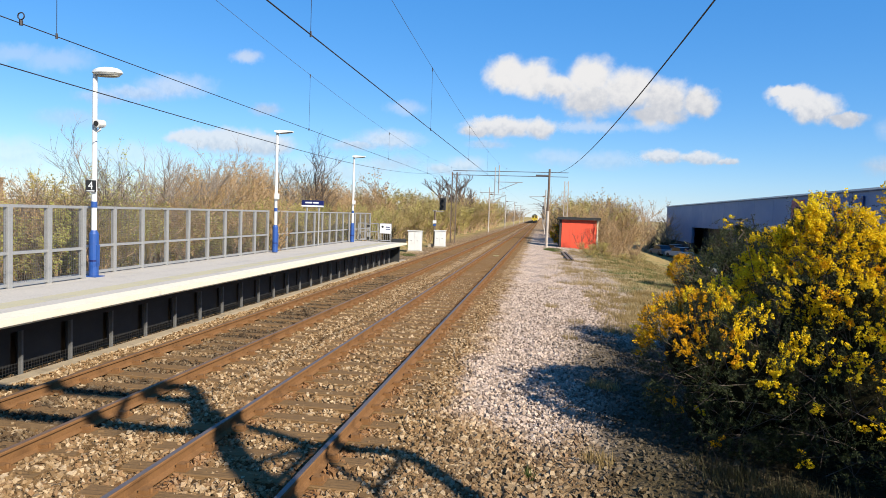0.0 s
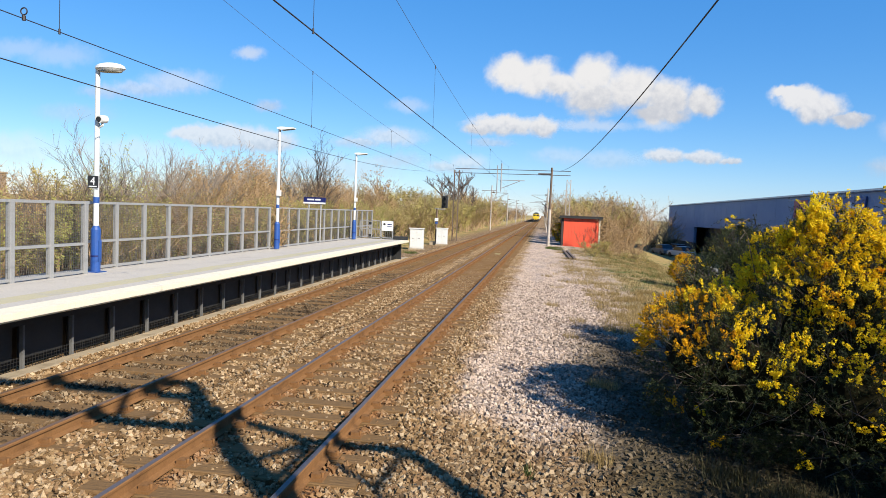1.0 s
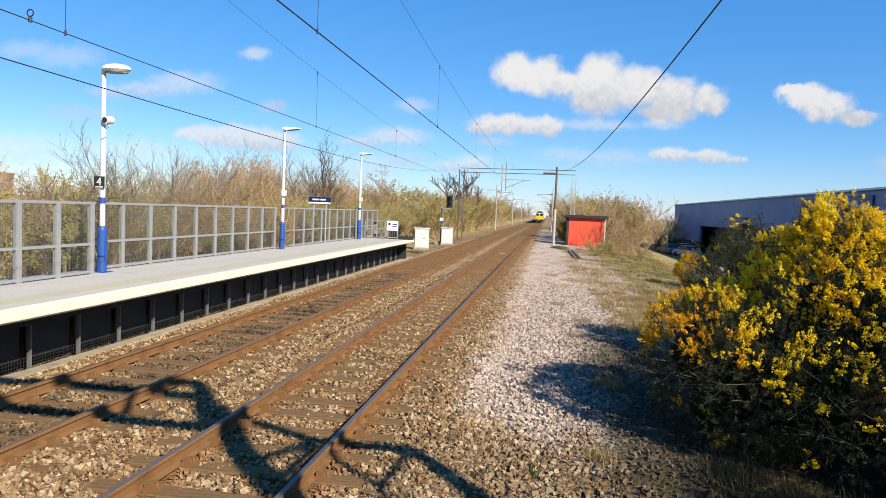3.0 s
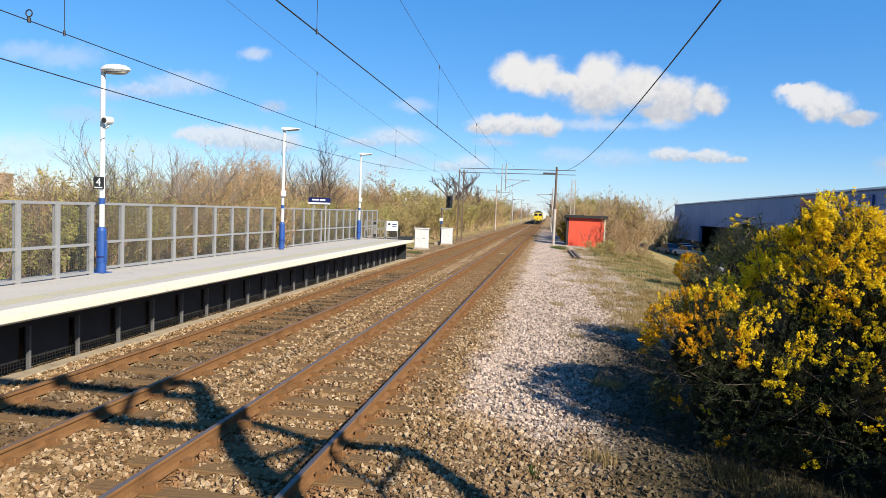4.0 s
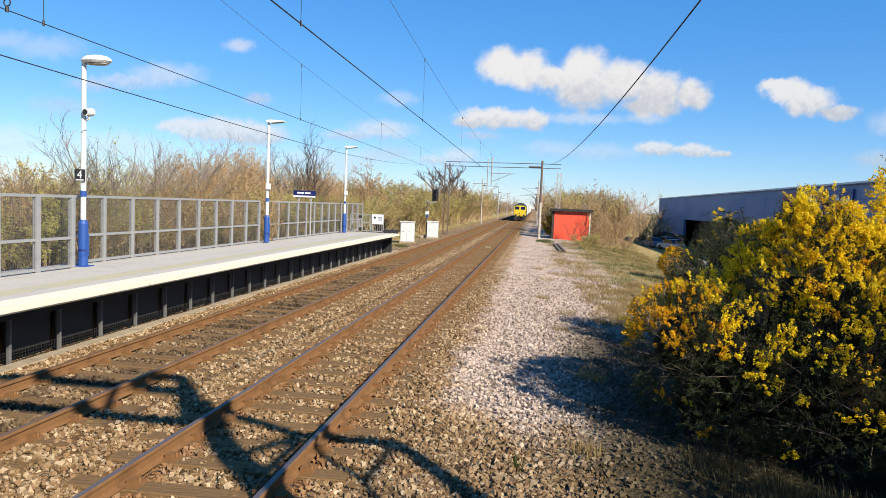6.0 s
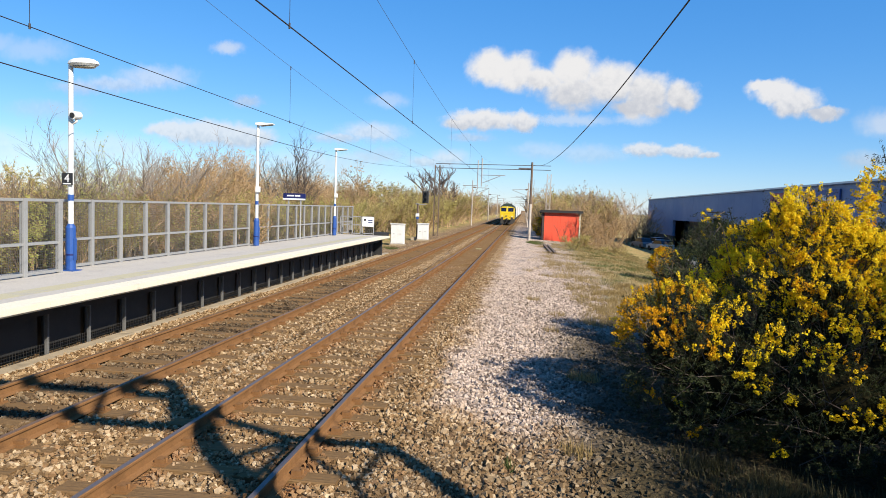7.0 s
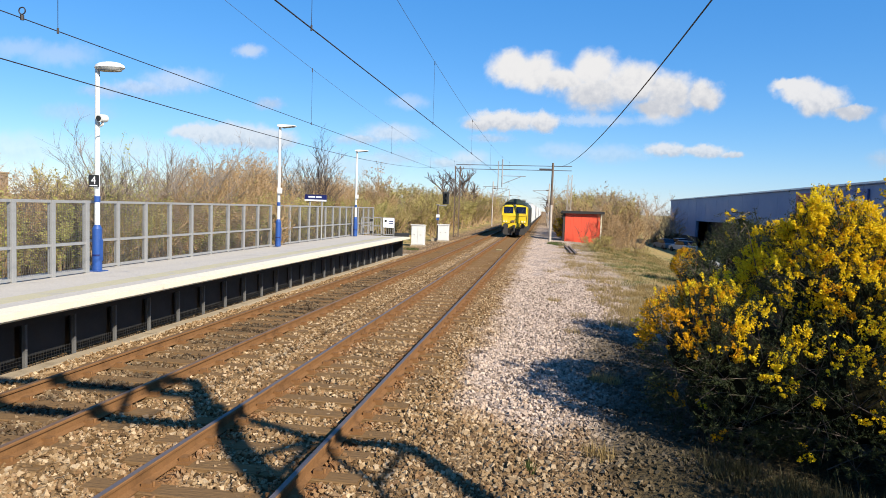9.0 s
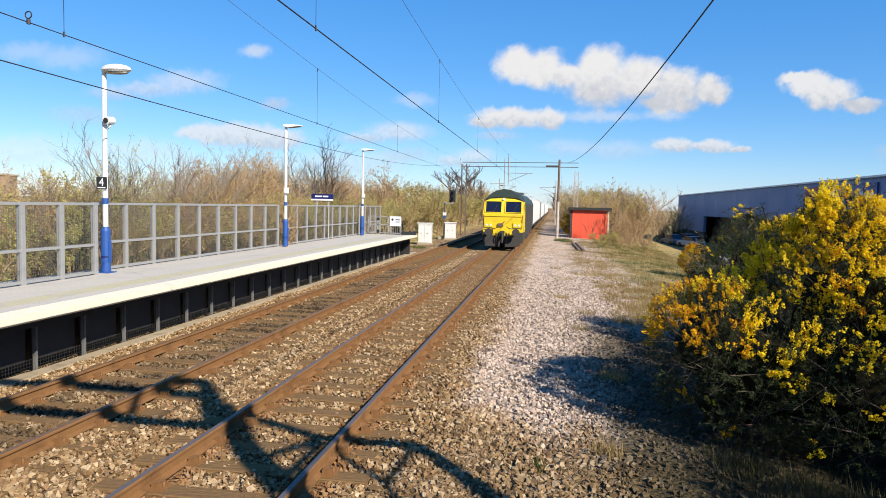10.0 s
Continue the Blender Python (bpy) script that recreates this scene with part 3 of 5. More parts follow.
def fence_run(x, y0, count, pitch, wide, label):
    f = thing("platform_fence", label, "fence", "platform fence runs")
    h = 1.63
    post = Build().box(-wide, wide, -wide, wide, -0.03, h + 0.02).mesh("post", MAT["galv"], 0.006)
    rail = Build().box(-0.03, 0.03, 0.0, pitch, -0.03, 0.03).mesh("rail", MAT["galv"])
    wires = fence_mesh_panel(pitch, h)
    f.matrix_basis = pose(x, y0, TOP)
    for i in range(count + 1):
        part("post", post, None, f, m=pose(0, i * pitch, 0))
        if i < count:
            for z in (0.06, 0.69, h - 0.01):
                part("rail", rail, None, f, m=pose(0, i * pitch, z))
            part("mesh_panel", wires, None, f, m=pose(0, i * pitch, 0))


def build_fences():
    fence_run(-7.95, 13.75 - 9 * 1.07, 9, 1.07, 0.055, "grey galvanised mesh fence with wide posts along the platform")
    fence_run(-8.38, 14.3, 9, 1.2, 0.05, "grey galvanised mesh fence behind the lamp posts")
    fence_run(-8.38, 25.95, 13, 1.165, 0.045, "grey galvanised mesh fence towards the platform end")
    gate = thing("end_gate", "low grey metal gate panels closing the platform end", "gate", m=pose(-8.3, 38.0, TOP))
    for i, (a, b) in enumerate(((0.0, 0.62), (0.66, 1.28), (1.32, 2.02))):
        fr = Build()
        for x in (a, b - 0.05):
            fr.box(x, x + 0.05, -0.02, 0.03, 0.02, 1.08)
        for z in (0.06, 0.55, 1.03):
            fr.box(a, b, -0.02, 0.03, z, z + 0.05)
        for k in range(1, 6):
            x = a + (b - a) * k / 6
            fr.box(x - 0.006, x + 0.006, -0.006, 0.006, 0.08, 1.05)
        part("gate_leaf", fr, MAT["galv"], gate)
    board = part("notice_board", Build().box(1.34, 2.0, -0.06, -0.03, 0.5, 1.06), MAT["signwhite"], gate, "white warning notice")
    part("symbol", Build().bar((1.5, -0.062, 0.88), (1.5, -0.068, 0.88), 0.07, sides=20), MAT["dark"], board)
    part("notice_line", Build().box(1.68, 1.94, -0.066, -0.061, 0.84, 0.9).box(1.68, 1.94, -0.066, -0.061, 0.72, 0.77), MAT["navy"], board)
    for x, z in ((0.64, 0.9), (0.64, 0.2)):
        part("latch", Build().box(x - 0.08, x + 0.08, -0.05, -0.021, z - 0.07, z + 0.07), MAT["dark"], gate)


def lamp_post(y, style, label):
    lamp = thing("platform_lamp", label, "lamp post", "platform lamps", m=pose(-8.03, y, TOP))
    if style == "dome":
        part("base_plate", Build().box(-0.17, 0.17, -0.17, 0.17, 0, 0.02), MAT["blue"], lamp, bevel=0.004)
    sleeve = part("lower_sleeve", Build().bar((0, 0, 0.02), (0, 0, 1.0), 0.108, sides=20).bar((0, 0, 1.0), (0, 0, 1.09), 0.108, 0.062, sides=20), MAT["blue"], lamp, "blue painted lower sleeve", smooth=False)
    part("access_door", Build().box(0.06, 0.115, -0.05, 0.05, 0.25, 0.75), MAT["blue"], sleeve)
    part("strap", Build().bar((0, 0, 0.36), (0, 0, 0.4), 0.115, sides=20), MAT["navy"], sleeve)
    part("pole", Build().bar((0, 0, 1.05), (0, 0, 4.7), 0.06, 0.052, sides=16), MAT["white"], lamp, "white painted pole")
    part("band", Build().bar((0, 0, 1.62), (0, 0, 1.76), 0.068, sides=16), MAT["blue"], lamp)
    head = Build()
    if style == "dome":
        rings = ((0.0, -0.02), (0.8, -0.02), (1.0, 0.03), (0.93, 0.09), (0.7, 0.135), (0.35, 0.16), (0.0, 0.165))
        n = 24
        for (r0, z0), (r1, z1) in zip(rings[:-1], rings[1:]):
            for i in range(n):
                a, b = 2 * math.pi * i / n, 2 * math.pi * (i + 1) / n
                head.face(*[(0.31 + 0.37 * r * math.cos(c), 0.2 * r * math.sin(c), 4.69 + z) for r, z, c in ((r0, z0, a), (r0, z0, b), (r1, z1, b), (r1, z1, a))])
        h = part("lamp_head", head, MAT["white"], lamp, "domed white lantern", smooth=True)
        part("diffuser", Build().prism([(0.32 + 0.28 * math.cos(i * 0.3142), 0.14 * math.sin(i * 0.3142)) for i in range(20)], "z", 4.645, 4.668), MAT["lens"], h)
    else:
        head.prism([(-0.08, 4.7), (0.1, 4.66), (0.62, 4.72), (0.62, 4.76), (0.1, 4.79), (-0.08, 4.77)], "y", -0.13, 0.13)
        h = part("lamp_head", head, MAT["white"], lamp, "slim flat white lantern", bevel=0.012)
        part("diffuser", Build().prism([(0.12, 4.645), (0.58, 4.695), (0.58, 4.712), (0.12, 4.66)], "y", -0.1, 0.1), MAT["lens"], h)
        part("control_box", Build().box(-0.02, 0.16, -0.13, -0.05, 2.1, 2.32), MAT["white"], lamp, bevel=0.01)
    return lamp


def build_lamps():
    first = lamp_post(14.25, "dome", "white and blue lamp post with a domed lantern and camera")
    cctv = part("security_camera", Build().bar((0.13, -0.13, 3.55), (0.15, 0.08, 3.57), 0.09, sides=16), MAT["white"], first, "white security camera")
    part("camera_lens", Build().bar((0.128, -0.15, 3.548), (0.13, -0.13, 3.55), 0.06, sides=14), MAT["dark"], cctv)
    part("camera_bracket", Build().bar((0.0, 0, 3.36), (0.13, 0, 3.42), 0.03).bar((0.13, 0, 3.42), (0.14, 0, 3.52), 0.03), MAT["white"], cctv)
    board = part("number_board", Build().box(-0.16, 0.1, -0.09, -0.07, 1.97, 2.25), MAT["dark"], first, "black platform number board")
    text = bpy.data.curves.new("platform_number", "FONT")
    text.body, text.size, text.extrude, text.align_x = "4", 0.26, 0.002, "CENTER"
    text.materials.append(MAT["signwhite"])
    number = new("platform_number", text)
    number.parent = board
    number.matrix_basis = pose(-0.03, -0.094, 2.04, 90, 0, 0)
    part("caption_line", Build().box(-0.13, 0.07, -0.095, -0.091, 1.99, 2.015), MAT["signwhite"], board)
    lamp_post(25.05, "flat", "white and blue lamp post with a slim lantern")
    lamp_post(35.9, "flat", "white and blue lamp post near the platform end")
    s = thing("station_name_sign", "navy station name sign with white lettering on two posts", "station sign", m=pose(-8.62, 31.0, 0))
    b = part("board", Build().box(-0.55, 0.55, -0.02, 0.02, 2.78, 3.1), MAT["navy"], s)
    part("lettering", Build().box(-0.36, -0.02, -0.026, -0.021, 2.95, 3.02).box(0.03, 0.3, -0.026, -0.021, 2.95, 3.02), MAT["signwhite"], b)
    part("lower_strip", Build().box(-0.55, 0.55, -0.027, -0.021, 2.785, 2.86), MAT["signwhite"], b)
    for x in (-0.3, 0.3):
        part("post", Build().bar((x, 0.05, 0.1), (x, 0.05, 2.95), 0.04, sides=10), MAT["galv"], s)


# ---- lineside equipment ----
def cabinet(x, y, w, h):
    c = thing("equipment_cabinet", "white lineside equipment cabinet on a concrete base", "cabinet", "equipment cabinets", m=pose(x, y, -0.3))
    part("base", Build().box(-w / 2 - 0.06, w / 2 + 0.06, -0.36, 0.36, -0.15, 0.09), MAT["concrete"], c, bevel=0.01)
    part("body", Build().box(-w / 2, w / 2, -0.3, 0.3, 0.09, h - 0.05), MAT["white"], c, bevel=0.012)
    for a, b in ((-w / 2 + 0.03, -0.008), (0.008, w / 2 - 0.03)):
        d = part("door", Build().box(a, b, -0.325, -0.302, 0.14, h - 0.12), MAT["white"], c, bevel=0.006)
        part("handle", Build().box((a + b) / 2 - 0.05, (a + b) / 2 + 0.05, -0.345, -0.326, h * 0.52, h * 0.52 + 0.03), MAT["dark"], d)
    part("lid", Build().prism([(-0.36, h - 0.048), (0.36, h - 0.048), (0.36, h - 0.01), (-0.36, h + 0.03)], "x", -w / 2 - 0.05, w / 2 + 0.05), MAT["white"], c)


def build_signal():
    s = thing("colour_light_signal", "dark railway signal head on a grey pole", "railway signal", m=pose(-7.1, 59.0, -0.3))
    part("base", Build().box(-0.5, 0.5, -0.4, 0.4, -0.1, 0.25), MAT["concrete"], s, bevel=0.02)
    part("pole", Build().bar((0, 0, 0.2), (0, 0, 3.2), 0.085, sides=14), MAT["mastrust"], s, "rusty brown signal pole")
    part("bracket", Build().box(-0.15, 0.75, -0.04, 0.04, 3.14, 3.22).box(-0.2, 0.1, -0.15, 0.15, 3.2, 3.26), MAT["galv"], s)
    head = part("signal_head", Build().box(0.38, 0.92, 0.0, 0.26, 3.28, 4.36), MAT["dark"], s, bevel=0.03)
    for z in (3.62, 4.1):
        part("hood", Build().bar((0.65, -0.22, z), (0.65, 0.0, z), 0.15, sides=16, caps=False).bar((0.65, -0.004, z), (0.65, 0.0, z), 0.13, sides=16), MAT["black"], head)
    part("plate", Build().box(-0.16, 0.16, -0.1, -0.085, 2.1, 2.36), MAT["signwhite"], s, "small white identification plate")
    part("plate", Build().box(-0.13, 0.13, -0.1, -0.085, 1.86, 2.04), MAT["blue"], s, "small blue plate")


def lattice(b, a, c, half, lean, steps):
    """Four corner legs with zigzag bracing, from a to c."""
    a, c = Vector(a), Vector(c)
    across, along = Vector(half), Vector(lean)
    corners = [across + along, across - along, -across - along, -across + along]
    for k in corners:
        b.bar(a + k, c + k, 0.045, sides=4)
    for i in range(steps):
        p, q = a.lerp(c, i / steps), a.lerp(c, (i + 1) / steps)
        for k in range(4):
            b.bar(p + corners[k], q + corners[(k + 1) % 4], 0.022, sides=4)


def build_overhead():
    # portal beside and above the viewer, known by its shadow
    g = thing("overhead_line_gantry", "dark lattice steel gantry carrying the overhead wires", "gantry", "overhead line supports")
    leg = Build()
    leg.bar((6.3, 0.2, -0.6), (6.3, 0.2, 5.6), 0.2, 0.18, sides=8).bar((6.3, 0.2, 5.6), (6.45, 0.2, 6.6), 0.18, sides=8).bar((6.45, 0.2, 6.6), (7.0, 0.2, 8.1), 0.17, sides=8)
    leg.bar((6.7, 0.2, 7.3), (7.32, 0.2, 9.2), 0.12, sides=8).bar((6.5, 0.2, 7.5), (7.38, 0.2, 9.25), 0.1, sides=8)
    part("leg", leg, MAT["mastrust"], g)
    outer = Build()
    outer.bar((8.9, 0.2, -0.9), (8.95, 0.2, 7.2), 0.11, sides=8)
    part("outer_leg", outer, MAT["mastrust"], g)
    boom = Build()
    boom.bar((7.1, 0.2, 8.55), (-9.2, 0.2, 8.55), 0.13, sides=6).bar((6.9, 0.2, 7.35), (-9.2, 0.2, 7.35), 0.12, sides=6)
    boom.bar((7.3, 0.2, 9.25), (5.9, 0.2, 8.55), 0.1, sides=6)
    for i in range(7):
        x = 5.9 - i * 2.4
        boom.bar((x, 0.2, 8.5), (x - 0.6, 0.2, 7.35), 0.06, sides=5)
    part("boom", boom, MAT["mastrust"], g)
    arm = Build()
    for p, q, r in (((5.3, 8.05), (6.3, 7.2), 0.1), ((6.3, 7.2), (7.55, 7.25), 0.1), ((7.55, 7.25), (7.55, 5.2), 0.09), ((5.15, 6.4), (6.2, 7.1), 0.06), ((6.2, 7.1), (6.45, 6.1), 0.05),
                    ((6.45, 6.1), (7.4, 7.1), 0.05), ((5.2, 5.9), (6.2, 7.0), 0.06), ((6.45, 6.1), (6.2, 5.3), 0.05)):
        arm.bar((p[0] + 0.2 * p[1], 0.2, p[1]), (q[0] + 0.2 * q[1], 0.2, q[1]), r, sides=6)
    part("side_frame", arm, MAT["mastrust"], g)
    legl = Build()
    lattice(legl, (-9.2, 0.2, 0.0), (-9.2, 0.2, 8.7), (0.2, 0, 0), (0, 0.16, 0), 14)
    part("leg", legl, MAT["mastrust"], g)

    # portal beyond the platform
    g = thing("overhead_line_gantry", "slender gantry with a pale mast and span wires", "gantry", "overhead line supports")
    part("mast", Build().bar((2.88, 66, -0.5), (2.885, 66, 3.3), 0.15, 0.135, sides=10), MAT["mastwhite"], g, "pale weathered steel mast")
    part("mast_top", Build().bar((2.885, 66, 3.3), (2.9, 66, 7.35), 0.12, 0.1, sides=10), MAT["mastrust"], g, "dark rusty upper mast")
    part("base", Build().box(2.5, 3.3, 65.6, 66.4, -0.6, -0.25), MAT["concrete"], g)
    lat = Build()
    lattice(lat, (-6.7, 68.5, -0.4), (-6.7, 68.5, 7.0), (0.24, 0, 0), (0, 0.2, 0), 11)
    part("lattice_mast", lat, MAT["mastrust"], g)
    lat = Build()
    lattice(lat, (4.75, 71, -0.4), (4.75, 71, 6.5), (0.2, 0, 0), (0, 0.2, 0), 10)
    part("back_mast", lat, MAT["mastwhite"], g)
    span = Build()
    for z in (7.12, 6.7):
        span.bar((-6.7, 67.2, z - 0.05), (4.75, 67.2, z), 0.034, sides=6)
    span.bar((1.6, 66, 6.72), (2.9, 66, 6.72), 0.08, sides=8)
    part("span_wire", span, MAT["cablegrey"], g)
    d = Build().bar((-2.45, 67.2, 7.5), (-2.45, 67.2, 4.6), 0.05, sides=8).bar((-2.05, 67.2, 7.7), (-2.05, 67.2, 4.9), 0.06, sides=8)
    d.bar((-2.1, 67.2, 6.05), (0.3, 67.2, 6.05), 0.035, sides=6).bar((-2.1, 67.2, 5.2), (-0.2, 67.2, 6.0), 0.035, sides=6).bar((-2.4, 67.2, 5.0), (-3.9, 67.2, 4.95), 0.03, sides=6)
    part("drop_tube", d, MAT["galv"], g)
    for x, ys, side in ((-6.9, (118, 172, 228, 290, 350), 1), (2.9, (122, 178, 236, 300, 360), -1)):
        for y in ys:
            m = thing("overhead_line_mast", "distant steel mast with a cantilever arm for the wires", "mast", "overhead line supports", m=pose(x, y, 0))
            part("mast", Build().bar((0, 0, -0.5), (0, 0, 7.6), 0.12, 0.09, sides=8), MAT["mastwhite"], m)
            reach = 2.9 * side
            part("arm", Build().bar((0, 0, 6.4), (reach, 0, 6.3), 0.045, sides=6).bar((0, 0, 5.2), (reach, 0, 6.25), 0.045, sides=6).bar((0, 0, 5.0), (reach * 1.1, 0, 4.95), 0.035, sides=6), MAT["galv"], m)
            part("insulator", Build().bar((0.1 * side, 0, 6.4), (0.55 * side, 0, 6.39), 0.1, sides=8), MAT["mastrust"], m)


def wire(name, points, radius, material, label):
    c = bpy.data.curves.new(name, "CURVE")
    c.dimensions, c.bevel_depth, c.bevel_resolution = "3D", radius, 1
    s = c.splines.new("POLY")
    s.points.add(len(points) - 1)
    for p, q in zip(s.points, points):
        p.co = (*q, 1)
        p.radius = min(1.0, max(0.3, 1.35 - q[1] / 70))
    c.materials.append(material)
    return tagged(new(name, c), label, "overhead wire", "overhead wires")


def sag(y, low, k, middle=36.0, span=66.0):
    """Height of a wire hung from support to support."""
    u = (y - (middle - span / 2)) % span - span / 2
    return low + k * u * u


def build_wires():
    ys = [i * 2.0 for i in range(-3, 200)]
    wire("contact_wire", [(NEAR, y, 4.93) for y in ys], 0.009, MAT["cable"], "dark contact wire above the near line")
    wire("catenary_wire", [(NEAR, y, sag(y, 6.2, 0.0011)) for y in ys], 0.005, MAT["cablegrey"], "thin sagging catenary wire above the near line")
    wire("contact_wire", [(FAR, y, 4.76 + 0.003 * min(y, 60)) for y in ys], 0.0065, MAT["cable"], "dark contact wire above the second line")
    wire("catenary_wire", [(FAR, y, sag(y, 5.78, 0.0014)) for y in ys], 0.004, MAT["cablegrey"], "thin sagging catenary wire above the second line")
    wire("return_wire", [(-7.0, y, 4.92 + (0.0011 if y > 24 else 0.0003) * (y - 24) ** 2) for y in ys if y < 69], 0.011, MAT["cable"], "thick dark wire strung over the platform")
    wire("feeder_wire", [(5.35 - 0.0372 * y, y, 5.6 + 0.00144 * (y - 33) ** 2) for y in [i * 1.5 for i in range(0, 45)]], 0.016, MAT["cable"], "thick black feeder wire hung from a mast")
    for x, low, k, first in ((NEAR, 6.2, 0.0011, 8.4), (FAR, 5.78, 0.0014, 7.9)):
        for i in range(6):
            y = first + i * 9.5
            bottom = 4.93 if x == NEAR else 4.76 + 0.003 * y
            d = Build().bar((x, y, bottom), (x, y, sag(y, low, k)), 0.004, sides=4)
            d.bar((x, y, bottom - 0.03), (x, y, bottom + 0.04), 0.014, sides=6).bar((x, y, sag(y, low, k) - 0.08), (x, y, sag(y, low, k) + 0.02), 0.013, sides=6)
            solid("dropper", d, MAT["cable"], "thin dropper tying contact wire to catenary", "dropper", group="droppers")
    ring = Build()
    for i in range(14):
        a, b = 2 * math.pi * i / 14, 2 * math.pi * (i + 1) / 14
        ring.bar((FAR + 0.042 * math.cos(a), 7.3, 4.87 + 0.042 * math.sin(a)), (FAR + 0.042 * math.cos(b), 7.3, 4.87 + 0.042 * math.sin(b)), 0.008, sides=5)
    ring.bar((FAR, 7.3, 4.76), (FAR, 7.3, 4.82), 0.022, sides=6)
    solid("wire_clamp", ring, MAT["cable"], "small looped clamp on the contact wire", "clamp")


# ---- buildings ----
def build_shed():
    s = thing("lineside_shed", "small red-fronted shed with a flat black roof", "shed", m=pose(0, 0, 0))
    board = Build().box(0, 0.268, 0, 0.05, -0.5, 2.55).mesh("board", MAT["red"], 0.006)
    for i in range(13):
        part("board", board, None, s, m=pose(4.42 + i * 0.272, 70.0 + 0.006 * (i % 3), 0.004 * (i % 2)))
    # the left side faces away from the sun; its shade is in the colour
    part("side_wall", Build().box(4.2, 4.4, 70.02, 73.2, -0.6, 2.6), MAT["darkwall"], s, "side wall coloured dark for the shade on it")
    part("side_wall", Build().box(7.98, 8.14, 70.06, 73.2, -0.9, 2.6), MAT["darkwall"], s)
    part("back_wall", Build().box(4.4, 7.98, 73.0, 73.2, -0.8, 2.6), MAT["darkwall"], s)
    part("corner_post", Build().box(7.965, 8.1, 69.96, 70.05, -0.6, 2.55), MAT["coping"], s, "pale timber corner post")
    part("roof", Build().prism([(69.7, 2.6), (73.5, 2.45), (73.5, 2.6), (69.7, 2.78)], "x", 4.0, 8.32), MAT["felt"], s, "black felt roof")
    part("fascia", Build().box(4.0, 8.32, 69.66, 69.7, 2.52, 2.79), MAT["felt"], s)


def build_store():
    """A long retail shed along the right of the line."""
    b = thing("retail_building", "long blue-grey clad retail building with dark openings", "building")
    x, base, top = 25.0, -2.15, 5.3
    wall = Build()
    wall.box(x, x + 0.4, 106.2, 127.5, base + 1.7, top).box(x, x + 0.4, 10, 106.2, 1.95, top).box(x + 22, x + 22.4, 10, 127.5, base, top)
    wall.box(x + 0.4, x + 22, 127.1, 127.5, base, top).box(x + 0.4, x + 22, 10, 10.4, base, top)
    part("wall", wall, MAT["cladding"], b, "blue-grey profiled cladding")
    part("plinth", Build().box(x + 0.1, x + 0.5, 106.2, 127.3, base, base + 1.695), MAT["darkwall"], b)
    part("roof", Build().box(x + 0.3, x + 22.1, 10.2, 127.3, top - 0.25, top - 0.1), MAT["cladding"], b)
    part("parapet_trim", Build().box(x - 0.12, x + 0.5, 9.9, 127.6, top + 0.004, top + 0.08), MAT["trimblue"], b, "dark blue roof trim")
    part("coping_strip", Build().box(x - 0.14, x + 0.5, 9.88, 127.62, top + 0.084, top + 0.22), MAT["white"], b)
    for i in range(20):
        y = 10.5 + i * 6.0
        z0 = 1.96 if y < 106 else base + 1.72
        part("cladding_rib", Build().box(x - 0.012, x - 0.002, y, y + 0.04, z0, top - 0.02), MAT["cladding"], b)
    part("shopfront", Build().box(x + 1.6, x + 1.8, 10.4, 106.0, base, 1.95), MAT["glassdark"], b, "dark recessed shopfront")
    part("soffit", Build().box(x + 0.4, x + 1.8, 10.4, 106.0, 1.97, 2.1), MAT["trimblue"], b)
    for i in range(4):
        part("column", Build().box(x + 0.1, x + 0.4, 12 + i * 24.0, 12.3 + i * 24.0, base, 1.945), MAT["trimblue"], b)
    sign = part("sign_panel", Build().box(x - 0.16, x - 0.04, 51.5, 62.0, 3.4, 5.0), MAT["signblue"], b, "blue fascia sign panel")
    for y0, y1, z1 in ((51.9, 52.5, 4.35), (52.7, 53.4, 4.35), (53.6, 54.2, 4.6), (58.6, 59.2, 4.75), (59.6, 60.3, 4.6)):
        part("lettering", Build().box(x - 0.19, x - 0.165, y0, y1, 3.85, z1), MAT["signwhite"], sign)
    part("sign_panel", Build().box(x - 0.16, x - 0.04, 62.02, 65.2, 3.4, 5.0), MAT["signred"], b, "dark red fascia sign panel")


def tower(x, y, w, h, mat, label):
    t = thing("distant_building", label, "building", m=pose(x, y, 0))
    part("wall", Build().box(-w / 2, w / 2, -6, 6, -1, h), MAT[mat], t)
    for r in range(int(h / 3)):
        part("floor_band", Build().box(-w / 2 - 0.02, w / 2 + 0.02, -6.12, -6.004, 2.75 + r * 3, 3.3 + r * 3), MAT["white"], t, "pale concrete floor band")
    part("roof", Build().box(-w / 2 - 0.3, w / 2 + 0.3, -6.3, 6.3, h + 0.004, h + 0.5), MAT["concrete"], t)
    for r in range(int(h / 3)):
        for c in range(int(w / 3)):
            part("window", Build().box(-w / 2 + 0.8 + c * 3, -w / 2 + 2.4 + c * 3, -6.05, -6.004, 1 + r * 3, 2.5 + r * 3), MAT["glassdark"], t)


